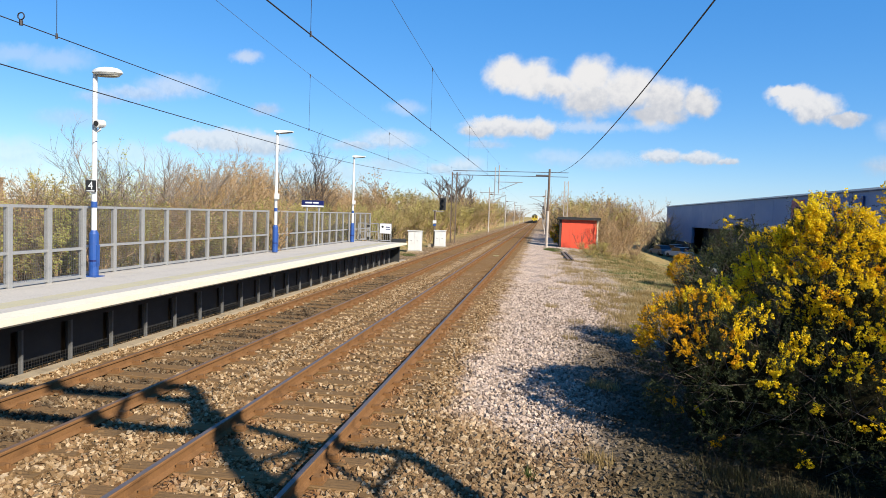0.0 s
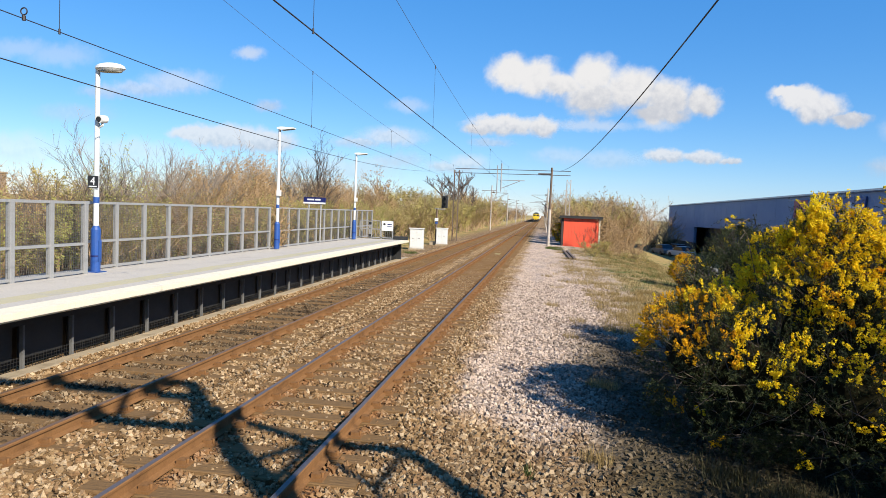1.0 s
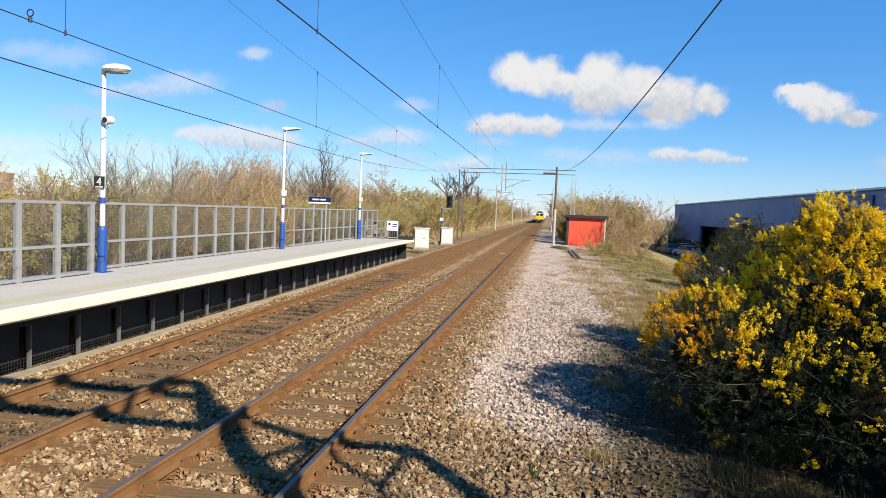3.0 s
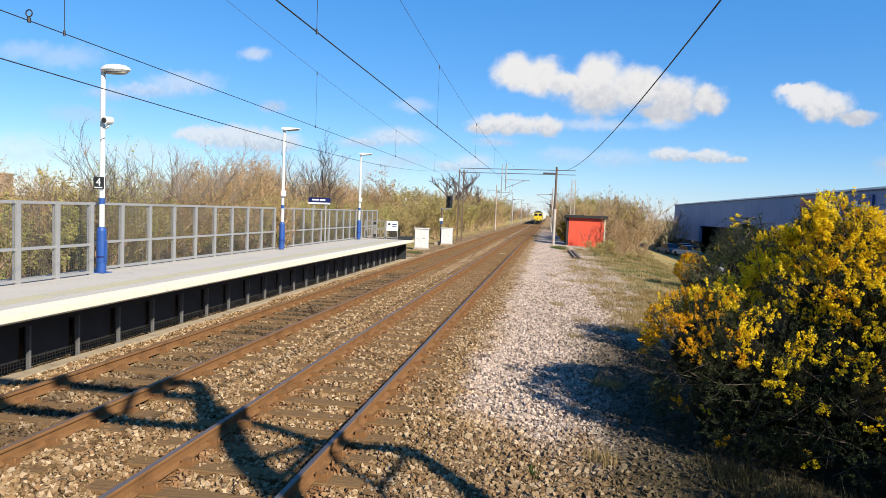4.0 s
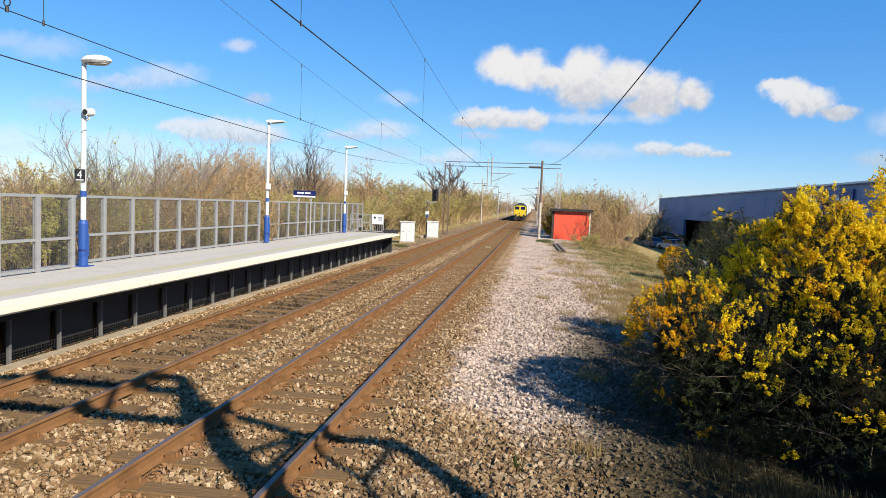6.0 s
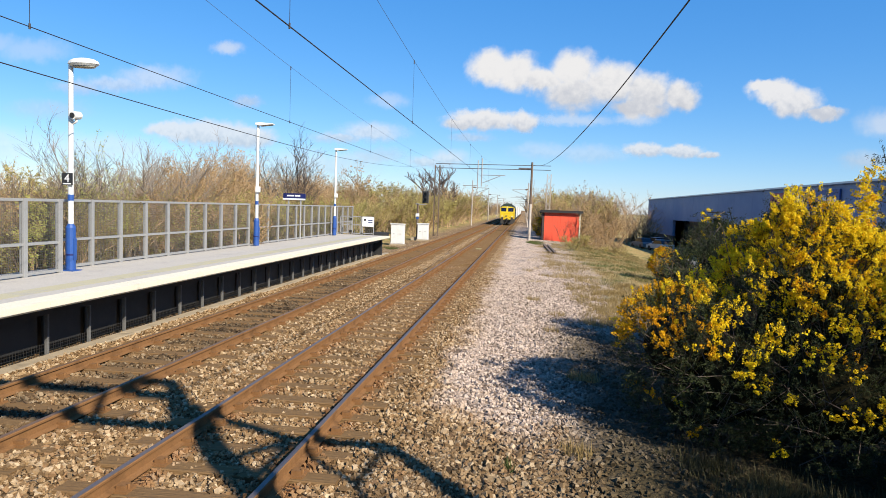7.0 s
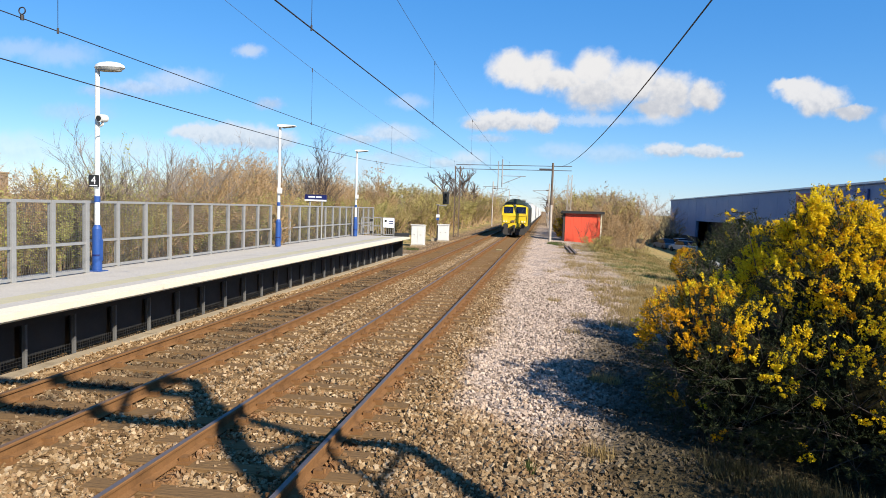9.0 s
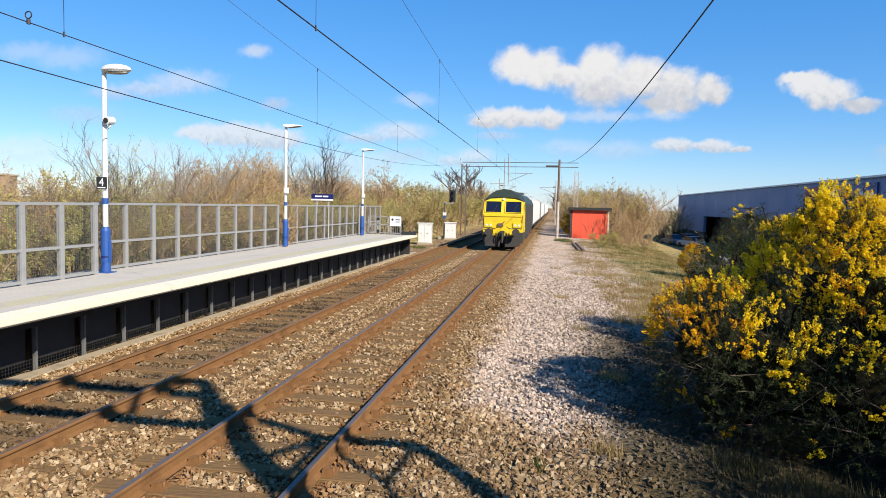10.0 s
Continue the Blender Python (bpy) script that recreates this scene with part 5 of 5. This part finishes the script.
    spots += [("tan", 8.9, 71.5, 3.4, 1.1), ("tan", 10.2, 70.0, 2.8, 1.2), ("bare2", 6.2, 68.8, 2.2, 0.9), ("bare2", 7.3, 68.9, 1.9, 1.0), ("tan", 11.5, 73.0, 3.6, 1.2),
              ("tan", 9.2, 66.0, 0.9, 1.6), ("tan", 7.6, 63.0, 0.4, 1.8), ("tan", 10.5, 62.0, 0.5, 1.8), ("bare", 20.5, 118.0, 6.5, 1.0), ("green", -9.2, 48.0, 2.1, 1.0)]
    # dark shrub by the paling fence
    spots += [("green", 6.35, 15.0, 2.25, 1.1), ("green", 7.0, 15.6, 2.6, 1.1), ("green", 6.2, 14.4, 1.5, 1.3), ("bare2", 5.9, 14.8, 2.1, 0.8), ("bare2", 6.5, 15.2, 2.5, 0.8), ("bare2", 6.1, 15.6, 2.3, 0.8), ("green", 7.8, 15.8, 2.6, 1.1),
              ("fartan", 21.0, 106.0, 3.2, 1.2), ("farbare", 22.4, 114.0, 5.2, 1.1), ("fartan", 23.2, 121.0, 4.6, 1.2), ("green", 20.2, 103.0, 0.6, 1.6), ("farbare", 20.6, 110.0, 5.0, 0.9), ("fartan", 18.6, 104.0, 3.6, 1.1),
              ("green", 12.2, 23.0, 2.7, 1.2)]
    for i in range(14):
        spots.append((rnd.choice(("fartan", "fartan", "farwillow")), rnd.uniform(5.6, 11.5), rnd.uniform(54, 68), rnd.uniform(0.0, 0.7), 1.9))
    used, native = set(), {k: max(max(v.co.z for v in c.data.vertices) for c in ob.children) for k, ob in kinds.items()}
    for kind, x, y, top, wide in spots:
        if y > 58 or x < -19:
            kind = {"willow": "farwillow", "willow2": "farwillow", "tan": "fartan", "bare": "farbare"}.get(kind, kind)
        base = float(ground_z(x, y)) - 0.05
        s = (top - base) / native[kind]
        m = pose(x, y, base, 0, 0, rnd.uniform(0, 360))
        ob = kinds[kind]
        if kind in used:
            ob = copy_thing(ob, m)
        else:
            used.add(kind)
            ob.matrix_basis = m
        ob.scale = (s * wide * rnd.uniform(0.9, 1.15), s * wide * rnd.uniform(0.9, 1.15), s)


def inside_lobes(p, lobes):
    return min(((p[0] - x) / a) ** 2 + ((p[1] - y) / b) ** 2 + ((p[2] - z) / c) ** 2 for x, y, z, a, b, c in lobes)


def gorse(label, lobes, base, shoots, seed, bloom, orange=None):
    """A gorse bush: woody stems, spiny green shoots and clustered blossom on the lobes' outsides."""
    r = np.random.default_rng(seed)
    t = thing("gorse_bush", label, "shrub", "gorse bushes")
    wood = Build()
    nv, nf, fv, ff, ov, of = [], [], [], [], [], []
    areas = np.array([a * b + b * c + a * c for _, _, _, a, b, c in lobes])
    areas = areas + 0.15
    pick = r.choice(len(lobes), shoots, p=areas / areas.sum())
    for k in pick:
        x, y, z, a, b, c = lobes[k]
        d = r.normal(size=3)
        d /= np.linalg.norm(d)
        if d[1] > 0.75 and r.random() < 0.6:
            d[1] = -d[1]
        p = np.array((x + a * d[0], y + b * d[1], z + c * d[2]))
        wav = noise.noise(Vector(p * 1.6)) * 0.22 + noise.noise(Vector(p * 4.2)) * 0.12
        p = p + d * wav - d * (abs(r.normal()) * 0.16)
        if p[2] < base + 0.05 or inside_lobes(p, lobes) < 0.62:
            continue
        n = d / np.array((a, b, c))
        n = n / np.linalg.norm(n) + np.array((0, 0, 0.55)) + r.normal(size=3) * 0.4
        n /= np.linalg.norm(n)
        length = r.uniform(0.1, 0.3)
        if r.random() < 0.16:
            wood.bar(Vector(p - n * min(0.5, a)), Vector(p + n * length * 0.8), 0.008, 0.003, sides=3, caps=False)
        count = 26
        s = r.uniform(0, 1, count)
        q = p + n * (s * length)[:, None] + r.normal(size=(count, 3)) * 0.012
        o = r.normal(size=(count, 3)) * 0.75 + n * 0.6
        o /= np.linalg.norm(o, axis=1, keepdims=True)
        w = np.cross(o, r.normal(size=(count, 3)))
        w /= np.linalg.norm(w, axis=1, keepdims=True)
        l = r.uniform(0.02, 0.05, (count, 1))
        nv.append(np.stack([q - w * 0.005, q + w * 0.005, q + o * l], 1))
    for k in r.choice(len(lobes), int(shoots * 0.85), p=areas / areas.sum()):
        x, y, z, a, b, c = lobes[k]
        d = r.normal(size=3)
        d /= np.linalg.norm(d)
        p = np.array((x + a * d[0], y + b * d[1], z + c * d[2]))
        p = p + d * (noise.noise(Vector(p * 1.6)) * 0.22 + noise.noise(Vector(p * 4.2)) * 0.12)
        patch = 0.7 + 1.7 * noise.noise(Vector(p * 3.3) + Vector((7, 3, 1)))
        if p[2] < base + 0.1 or inside_lobes(p, lobes) < 0.8 or r.random() > bloom(p) * patch:
            continue
        n = d / np.array((a, b, c))
        n = n / np.linalg.norm(n) + np.array((0, 0, 0.5))
        old = orange is not None and orange(p) > r.random()
        for _ in range(int(r.integers(2, 6))):
            o = n + r.normal(size=3) * 0.5
            o /= np.linalg.norm(o)
            length = r.uniform(0.06, 0.17)
            start = p + r.normal(size=3) * 0.045
            count = int(length * 170)
            s = r.uniform(0.1, 1.0, count)
            rad = r.normal(size=(count, 3))
            rad -= o * (rad @ o)[:, None]
            rad /= np.linalg.norm(rad, axis=1, keepdims=True)
            q = start + o * (s * length)[:, None] + rad * (r.uniform(0.008, 0.03, count) * (1.15 - 0.6 * s))[:, None]
            out = rad + o * 0.5 + r.normal(size=(count, 3)) * 0.35
            out /= np.linalg.norm(out, axis=1, keepdims=True)
            w = np.cross(out, r.normal(size=(count, 3)))
            w /= np.linalg.norm(w, axis=1, keepdims=True)
            e = np.cross(out, w)
            l = r.uniform(0.009, 0.017, (count, 1))
            (ov if old else fv).append(np.stack([q - w * l, q - e * l * 0.8 + out * l * 0.7, q + w * l, q + e * l * 0.8 + out * l * 0.7], 1))
    for x, y, z, a, b, c in lobes:
        if a < 0.2:
            wood.bar((x + 0.35, y + 0.1, z - 1.1), (x, y, z + c), 0.012, 0.005, sides=4, caps=False)
    part("branch_mass", wood, MAT["barkdark"], t)
    # added solid shells inside the larger lobes, blocking light to darken the bush
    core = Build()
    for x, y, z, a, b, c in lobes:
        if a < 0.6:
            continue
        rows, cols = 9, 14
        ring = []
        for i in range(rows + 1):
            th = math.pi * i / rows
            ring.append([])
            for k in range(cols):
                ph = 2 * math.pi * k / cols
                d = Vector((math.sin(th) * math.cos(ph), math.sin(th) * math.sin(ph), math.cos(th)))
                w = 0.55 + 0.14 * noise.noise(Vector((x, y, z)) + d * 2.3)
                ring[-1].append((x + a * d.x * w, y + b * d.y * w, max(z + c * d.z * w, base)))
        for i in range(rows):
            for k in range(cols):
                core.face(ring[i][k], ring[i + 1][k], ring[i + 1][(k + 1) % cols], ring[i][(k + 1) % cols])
    part("inner_thicket", core, MAT["thicket"], t, "near-black core added to block light inside the bush")
    v = np.concatenate(nv).reshape(-1, 3)
    part("foliage", raw_mesh("foliage", v, np.arange(len(v)).reshape(-1, 3), MAT["gorsegreen"]), None, t, "dark green spiny foliage")
    for got, mat, text in ((fv, "blossom", "bright yellow blossom"), (ov, "blossomorange", "older orange-yellow blossom")):
        if got:
            v = np.concatenate(got).reshape(-1, 3)
            part("blossom", raw_mesh("blossom", v, np.arange(len(v)).reshape(-1, 4), MAT[mat]), None, t, text)
    return t, wood


def build_gorse():
    lobes = [(6.45, 9.9, 1.15, 1.4, 1.5, 1.5), (5.4, 9.3, 0.6, 1.2, 1.1, 1.05), (4.62, 9.7, 0.8, 0.85, 1.0, 0.85), (7.8, 9.4, 1.2, 1.5, 1.6, 1.4),
             (6.4, 8.8, 0.55, 1.4, 1.0, 1.2), (6.1, 11.6, 0.45, 1.2, 1.9, 0.95), (7.0, 13.8, 0.5, 1.6, 2.2, 1.15), (6.15, 9.4, 2.4, 0.42, 0.45, 0.5), (5.75, 9.5, 2.35, 0.28, 0.35, 0.4),
             (6.05, 9.7, 1.85, 0.5, 0.75, 0.75), (6.6, 9.2, 2.05, 0.45, 0.5, 0.5), (5.6, 9.7, 1.2, 0.5, 0.6, 0.6), (5.05, 9.7, 2.6, 0.1, 0.1, 0.12),
             (7.5, 8.4, 0.3, 1.4, 0.9, 1.0), (4.9, 9.6, 0.1, 0.9, 1.0, 0.7), (7.0, 9.3, 3.0, 0.16, 0.16, 0.5)]
    gorse("large gorse bush covered in bright yellow blossom", lobes, -0.35, 23000, 5,
          lambda p: 0.05 if p[1] > 11.0 else (0.5 if p[2] > 0.9 else 0.04) if p[0] < 4.6 else 0.03 if p[2] < 0.4 else 0.2 if p[2] < 0.9 else 0.45 if p[2] < 1.6 else 0.95,
          lambda p: 0.9 if p[0] < 4.7 else 0.08)
    gorse("dark green gorse thicket with hardly any blossom", [(6.25, 15.0, 0.85, 0.95, 0.8, 1.2), (7.0, 15.5, 1.2, 0.95, 0.8, 1.3), (5.75, 14.8, 0.3, 0.6, 0.6, 0.8), (6.6, 15.6, 1.5, 0.6, 0.6, 1.1)], -0.4, 5000, 21, lambda p: 0.015)
    # added out of view on the right, only to block sun and sky
    gorse("unseen gorse bush added to shade the near right ground", [(9.2, 6.4, 1.4, 2.1, 2.4, 2.3), (9.6, 2.2, 1.5, 2.0, 2.6, 2.6), (7.7, 5.0, 0.9, 1.3, 1.5, 1.7)], -0.35, 6000, 15, lambda p: 0.35)
    gorse("small gorse bush with orange-yellow blossom on the grass bank", [(9.2, 34.0, 0.35, 0.5, 0.6, 0.65), (9.65, 34.2, 0.0, 0.45, 0.5, 0.5)], -0.9, 1400, 6,
          lambda p: 0.9, lambda p: 0.8)
    gorse("gorse bush with orange blossom beside the mast", [(3.9, 72.0, 1.0, 0.5, 0.7, 0.9)], -0.4, 700, 7, lambda p: 0.9, lambda p: 0.7)
    gorse("low gorse sprig at the edge of the bank", [(6.6, 21.0, -0.1, 0.6, 0.5, 0.35)], -0.4, 260, 9, lambda p: 0.3, lambda p: 0.3)


def grass_tufts(name, label, spots, mat, seed, height):
    r = np.random.default_rng(seed)
    verts = []
    for x, y, rad, n in spots:
        a, d = r.uniform(0, 2 * math.pi, n), rad * np.sqrt(r.uniform(0, 1, n))
        px, py = x + d * np.cos(a), y + d * np.sin(a)
        b = np.stack([px, py, ground_z(px, py) - 0.01], -1)
        u = r.normal(size=(n, 3)) * (0.5, 0.5, 0)
        tip = b + np.stack([u[:, 0] * height * 0.6, u[:, 1] * height * 0.6, height * r.uniform(0.4, 1.1, n)], -1)
        side = np.stack([-u[:, 1], u[:, 0], 0 * a], -1)
        side /= np.linalg.norm(side, axis=1, keepdims=True)
        verts.append(np.stack([b - side * 0.006, b + side * 0.006, tip], 1))
    v = np.concatenate(verts).reshape(-1, 3)
    solid(name, raw_mesh(name, v, np.arange(len(v)).reshape(-1, 3), MAT[mat]), None, label, "grass", "stuff")


def build_grass():
    rnd = random.Random(3)
    dry = [(rnd.uniform(4.2, 7.5), 18 + 12 * rnd.random() ** 1.3, rnd.uniform(0.15, 0.6), 110) for _ in range(170)]
    dry += [(rnd.uniform(3.4, 12.0), rnd.uniform(30, 64), rnd.uniform(0.3, 0.9), 120) for _ in range(280)]
    dry += [(2.73, 22.1, 0.28, 220), (3.5, 12.0, 0.3, 420), (3.4, 19.2, 0.25, 160), (3.1, 8.2, 0.2, 160), (3.1, 16.5, 0.2, 100), (3.0, 28.0, 0.3, 120), (2.6, 33.0, 0.3, 120)]
    grass_tufts("dry_grass", "dry straw-coloured grass tufts", dry, "grass", 1, 0.2)
    green = [(rnd.uniform(6.0, 13.0), rnd.uniform(28, 64), rnd.uniform(0.3, 1.0), 100) for _ in range(150)]
    green += [(rnd.uniform(2.9, 3.9), rnd.uniform(57, 64), 0.5, 300) for _ in range(10)]
    green += [(2.3, 7.45, 0.06, 40), (-6.6, rnd.uniform(39, 50), 0.5, 200), (-7.6, 43, 0.8, 400), (-6.9, 46, 0.6, 300)]
    grass_tufts("green_grass", "green grass on the bank", green, "grassgreen", 2, 0.2)
    weeds = [(rnd.uniform(4.4, 8.5), rnd.uniform(5.2, 8.4), rnd.uniform(0.2, 0.6), 130) for _ in range(95)]
    grass_tufts("rough_weeds", "dull weeds and dead stalks below the gorse", weeds, "weed", 4, 0.2)


def build_paling_fence():
    f = thing("paling_fence", "grey steel paling fence behind the gorse", "fence", m=pose(9.9, 24.0, -1.1))
    pale = Build().prism([(-0.035, 0), (0.035, 0), (0.035, 1.7), (0, 1.8), (-0.035, 1.7)], "x", -0.006, 0.006).mesh("pale", MAT["galv"])
    for i in range(70):
        part("pale", pale, None, f, m=pose(0, i * 0.16, 0))
    for z in (0.35, 1.4):
        part("rail", Build().box(0.02, 0.06, -0.1, 11.2, z, z + 0.05), MAT["galv"], f)


def build_odds():
    b = thing("timber_baulk", "weathered rusty timbers lying beside the line", "timber", m=pose(4.38, 53.2, -0.36, 0, 0, 1.0))
    for x in (-0.14, 0.16):
        part("baulk", Build().box(x - 0.09, x + 0.09, -5.2, 5.2, 0, 0.16), MAT["mastrust"], b, bevel=0.02)


# ---- sky ----
def cloud(density, lobes):
    """A distant cloud made of rounded lobes (x, z, half width, half height) with soft, ragged rims."""
    x0, x1 = min(l[0] - l[2] for l in lobes) - 60, max(l[0] + l[2] for l in lobes) + 60
    z0, z1 = min(l[1] - l[3] for l in lobes) - 40, max(l[1] + l[3] for l in lobes) + 40
    g = Graph("cloud")
    p = g.place()
    size = min(max(l[3] for l in lobes), 90)
    warp = g.node("ShaderNodeTexNoise", {"Scale": 0.9 / size, "Detail": 4.0, "Roughness": 0.55, "Vector": p}).outputs["Color"]
    warp = g.node("ShaderNodeVectorMath", {0: warp, 1: (0.5, 0.5, 0.5)}, operation="SUBTRACT").outputs[0]
    warp = g.node("ShaderNodeVectorMath", {0: warp, "Scale": size * 1.1}, operation="SCALE").outputs[0]
    sep = g.node("ShaderNodeSeparateXYZ", {0: g.node("ShaderNodeVectorMath", {0: p, 1: warp}, operation="ADD").outputs[0]})
    field = None
    for x, z, a, b in lobes:
        u = g.math("DIVIDE", g.math("SUBTRACT", sep.outputs[0], x), a)
        v = g.math("DIVIDE", g.math("SUBTRACT", sep.outputs[2], z), b)
        f = g.math("SUBTRACT", 1.0, g.math("SQRT", g.math("ADD", g.math("MULTIPLY", u, u), g.math("MULTIPLY", v, v))))
        field = f if field is None else g.math("SMOOTH_MAX", field, f, 0.12)
    puff = g.noise(2.2 / size, 4.0, p, 0.55)
    edge = g.math("ADD", field, g.math("MULTIPLY", g.math("SUBTRACT", puff, 0.5), 0.35))
    alpha = g.math("MULTIPLY", g.step(edge, -0.2, 0.46 if density > 0.7 else 0.8), density)
    height = g.node("ShaderNodeMapRange", {0: sep.outputs[2], 1: z0 + 40, 2: z1 - 40, 3: 0.0, 4: 1.0}).outputs[0]
    shade = g.step(g.math("ADD", height, g.math("MULTIPLY", g.math("SUBTRACT", puff, 0.5), 0.9)), 0.0, 0.7)
    col = g.mix(shade, (0.66, 0.69, 0.76), (0.97, 0.96, 0.96))
    em = g.node("ShaderNodeEmission", {"Color": col, "Strength": 0.475})
    tr = g.node("ShaderNodeBsdfTransparent")
    ms = g.node("ShaderNodeMixShader", {0: alpha, 1: tr.outputs[0], 2: em.outputs[0]})
    g.tree.links.new(ms.outputs[0], g.out.inputs[0])
    depth = 3000 + 0.02 * (x0 + 2 * z0)
    b = Build().face((x0, depth, z0), (x1, depth, z0), (x1, depth, z1), (x0, depth, z1))
    solid("cloud", b, g.material, "soft white cloud in a blue sky" if density > 0.7 else "thin pale cloud in a blue sky", "cloud", "structure")


def build_clouds():
    cloud(1.0, [(-164, 627, 113, 83), (-55, 608, 112, 92), (51, 576, 120, 73), (193, 616, 123, 96), (190, 519, 147, 77), (349, 562, 139, 100), (501, 525, 128, 99), (469, 461, 129, 43), (645, 517, 81, 70)])
    cloud(0.95, [(1047, 538, 103, 55), (1125, 499, 107, 69), (985, 561, 74, 34), (1245, 453, 95, 32)])
    cloud(0.95, [(-189, 398, 187, 49), (-23, 393, 78, 49), (-301, 378, 85, 30)])
    cloud(0.8, [(511, 284, 97, 36), (665, 281, 100, 31), (775, 268, 54, 19)])
    cloud(0.45, [(-249, 318, 110, 25), (189, 403, 213, 29), (460, 411, 104, 29)])
    cloud(0.3, [(266, 261, 200, 48), (73, 266, 168, 44)])
    cloud(0.55, [(-348, 222, 111, 45), (-450, 204, 102, 30)])
    cloud(0.5, [(-1741, 556, 231, 64), (-1918, 525, 235, 48), (-2097, 512, 180, 43)])
    cloud(0.75, [(-1481, 311, 254, 64), (-1283, 291, 167, 53), (-1654, 321, 144, 37)])
    cloud(0.6, [(-700, 329, 183, 51), (-845, 302, 159, 31)])
    cloud(0.55, [(-1284, 457, 89, 34), (-1384, 700, 89, 36)])
    cloud(0.3, [(-2340, 677, 244, 65), (-2557, 708, 218, 55), (-2251, 403, 243, 55)])
    cloud(0.35, [(-624, 473, 104, 40), (-658, 227, 156, 41)])
    cloud(0.35, [(-2566, 221, 344, 95), (-924, 185, 345, 62), (-1979, 227, 354, 71)])
    cloud(0.5, [(1425, 260, 124, 50), (1477, 418, 123, 67)])


# ---- everything ----
build_ground()
build_railway()
build_platform()
build_fences()
build_lamps()
cabinet(-7.15, 50.1, 1.0, 1.62)
cabinet(-6.5, 58.6, 0.95, 1.5)
build_signal()
build_overhead()
build_wires()
build_shed()
build_store()
tower(-187, 202, 9, 9.5, "flatsbrick", "distant buff brick block of flats with pale floor bands")
tower(-196, 240, 8, 3.4, "concrete", "distant low pale building beyond the shrubs")
car(20.5, 92, 20, "white", "white car parked beside the store")
car(19.0, 97, 15, "containergrey", "grey car parked beside the store")
car(21.5, 101, 25, "white", "white car parked further along")
TRAIN = build_train()
build_trees()
build_gorse()
build_paling_fence()
build_odds()
build_grass()
build_clouds()


def clear(x, y):
    """Where stones may lie: not on rails, and seldom on sleepers."""
    ok = np.ones(len(x), bool)
    for centre, seed in ((NEAR, 1), (FAR, 2)):
        for side in (-0.7525, 0.7525):
            ok &= np.abs(x - centre - side) > 0.075
        off = np.abs((y - 0.3 - 0.2 * seed + PITCH / 2) % PITCH - PITCH / 2)
        on = (np.abs(x - centre) < 1.3) & (off < 0.125)
        ok &= ~on | (np.sin(x * 91.7 + y * 57.3) > 0.75)
    return ok


def open_gravel(x, y):
    """Pale stone thins out towards the bushes and the grass."""
    return ((x < np.where(y < 15, 3.4, 4.4) + 0.4 * np.sin(y * 1.3)) & ((x < 3.4) | (y > 8.6))) | (np.sin(x * 77.1 + y * 63.7) > 0.6)


stones("ballast", "brown angular ballast stones between and beside the rails", 84000, -5.85, 1.6, 4.5, 30, 0.038, 1, clear)
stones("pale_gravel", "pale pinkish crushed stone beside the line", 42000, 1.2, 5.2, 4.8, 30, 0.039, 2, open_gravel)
far_stones("ballast", "brown ballast stones further along the tracks", 60000, -5.85, 1.4, 27, 75, 0.045, 3, clear)
far_stones("pale_gravel", "pale crushed stone further along the line", 34000, 1.1, 6.0, 27, 75, 0.05, 4, open_gravel)


def motions():
    for ob, back in TRAIN:
        walk(ob, [(t, pose(NEAR, 43 + 26.0 * (10 - t) + back, 0)) for t in range(11)])


motions()
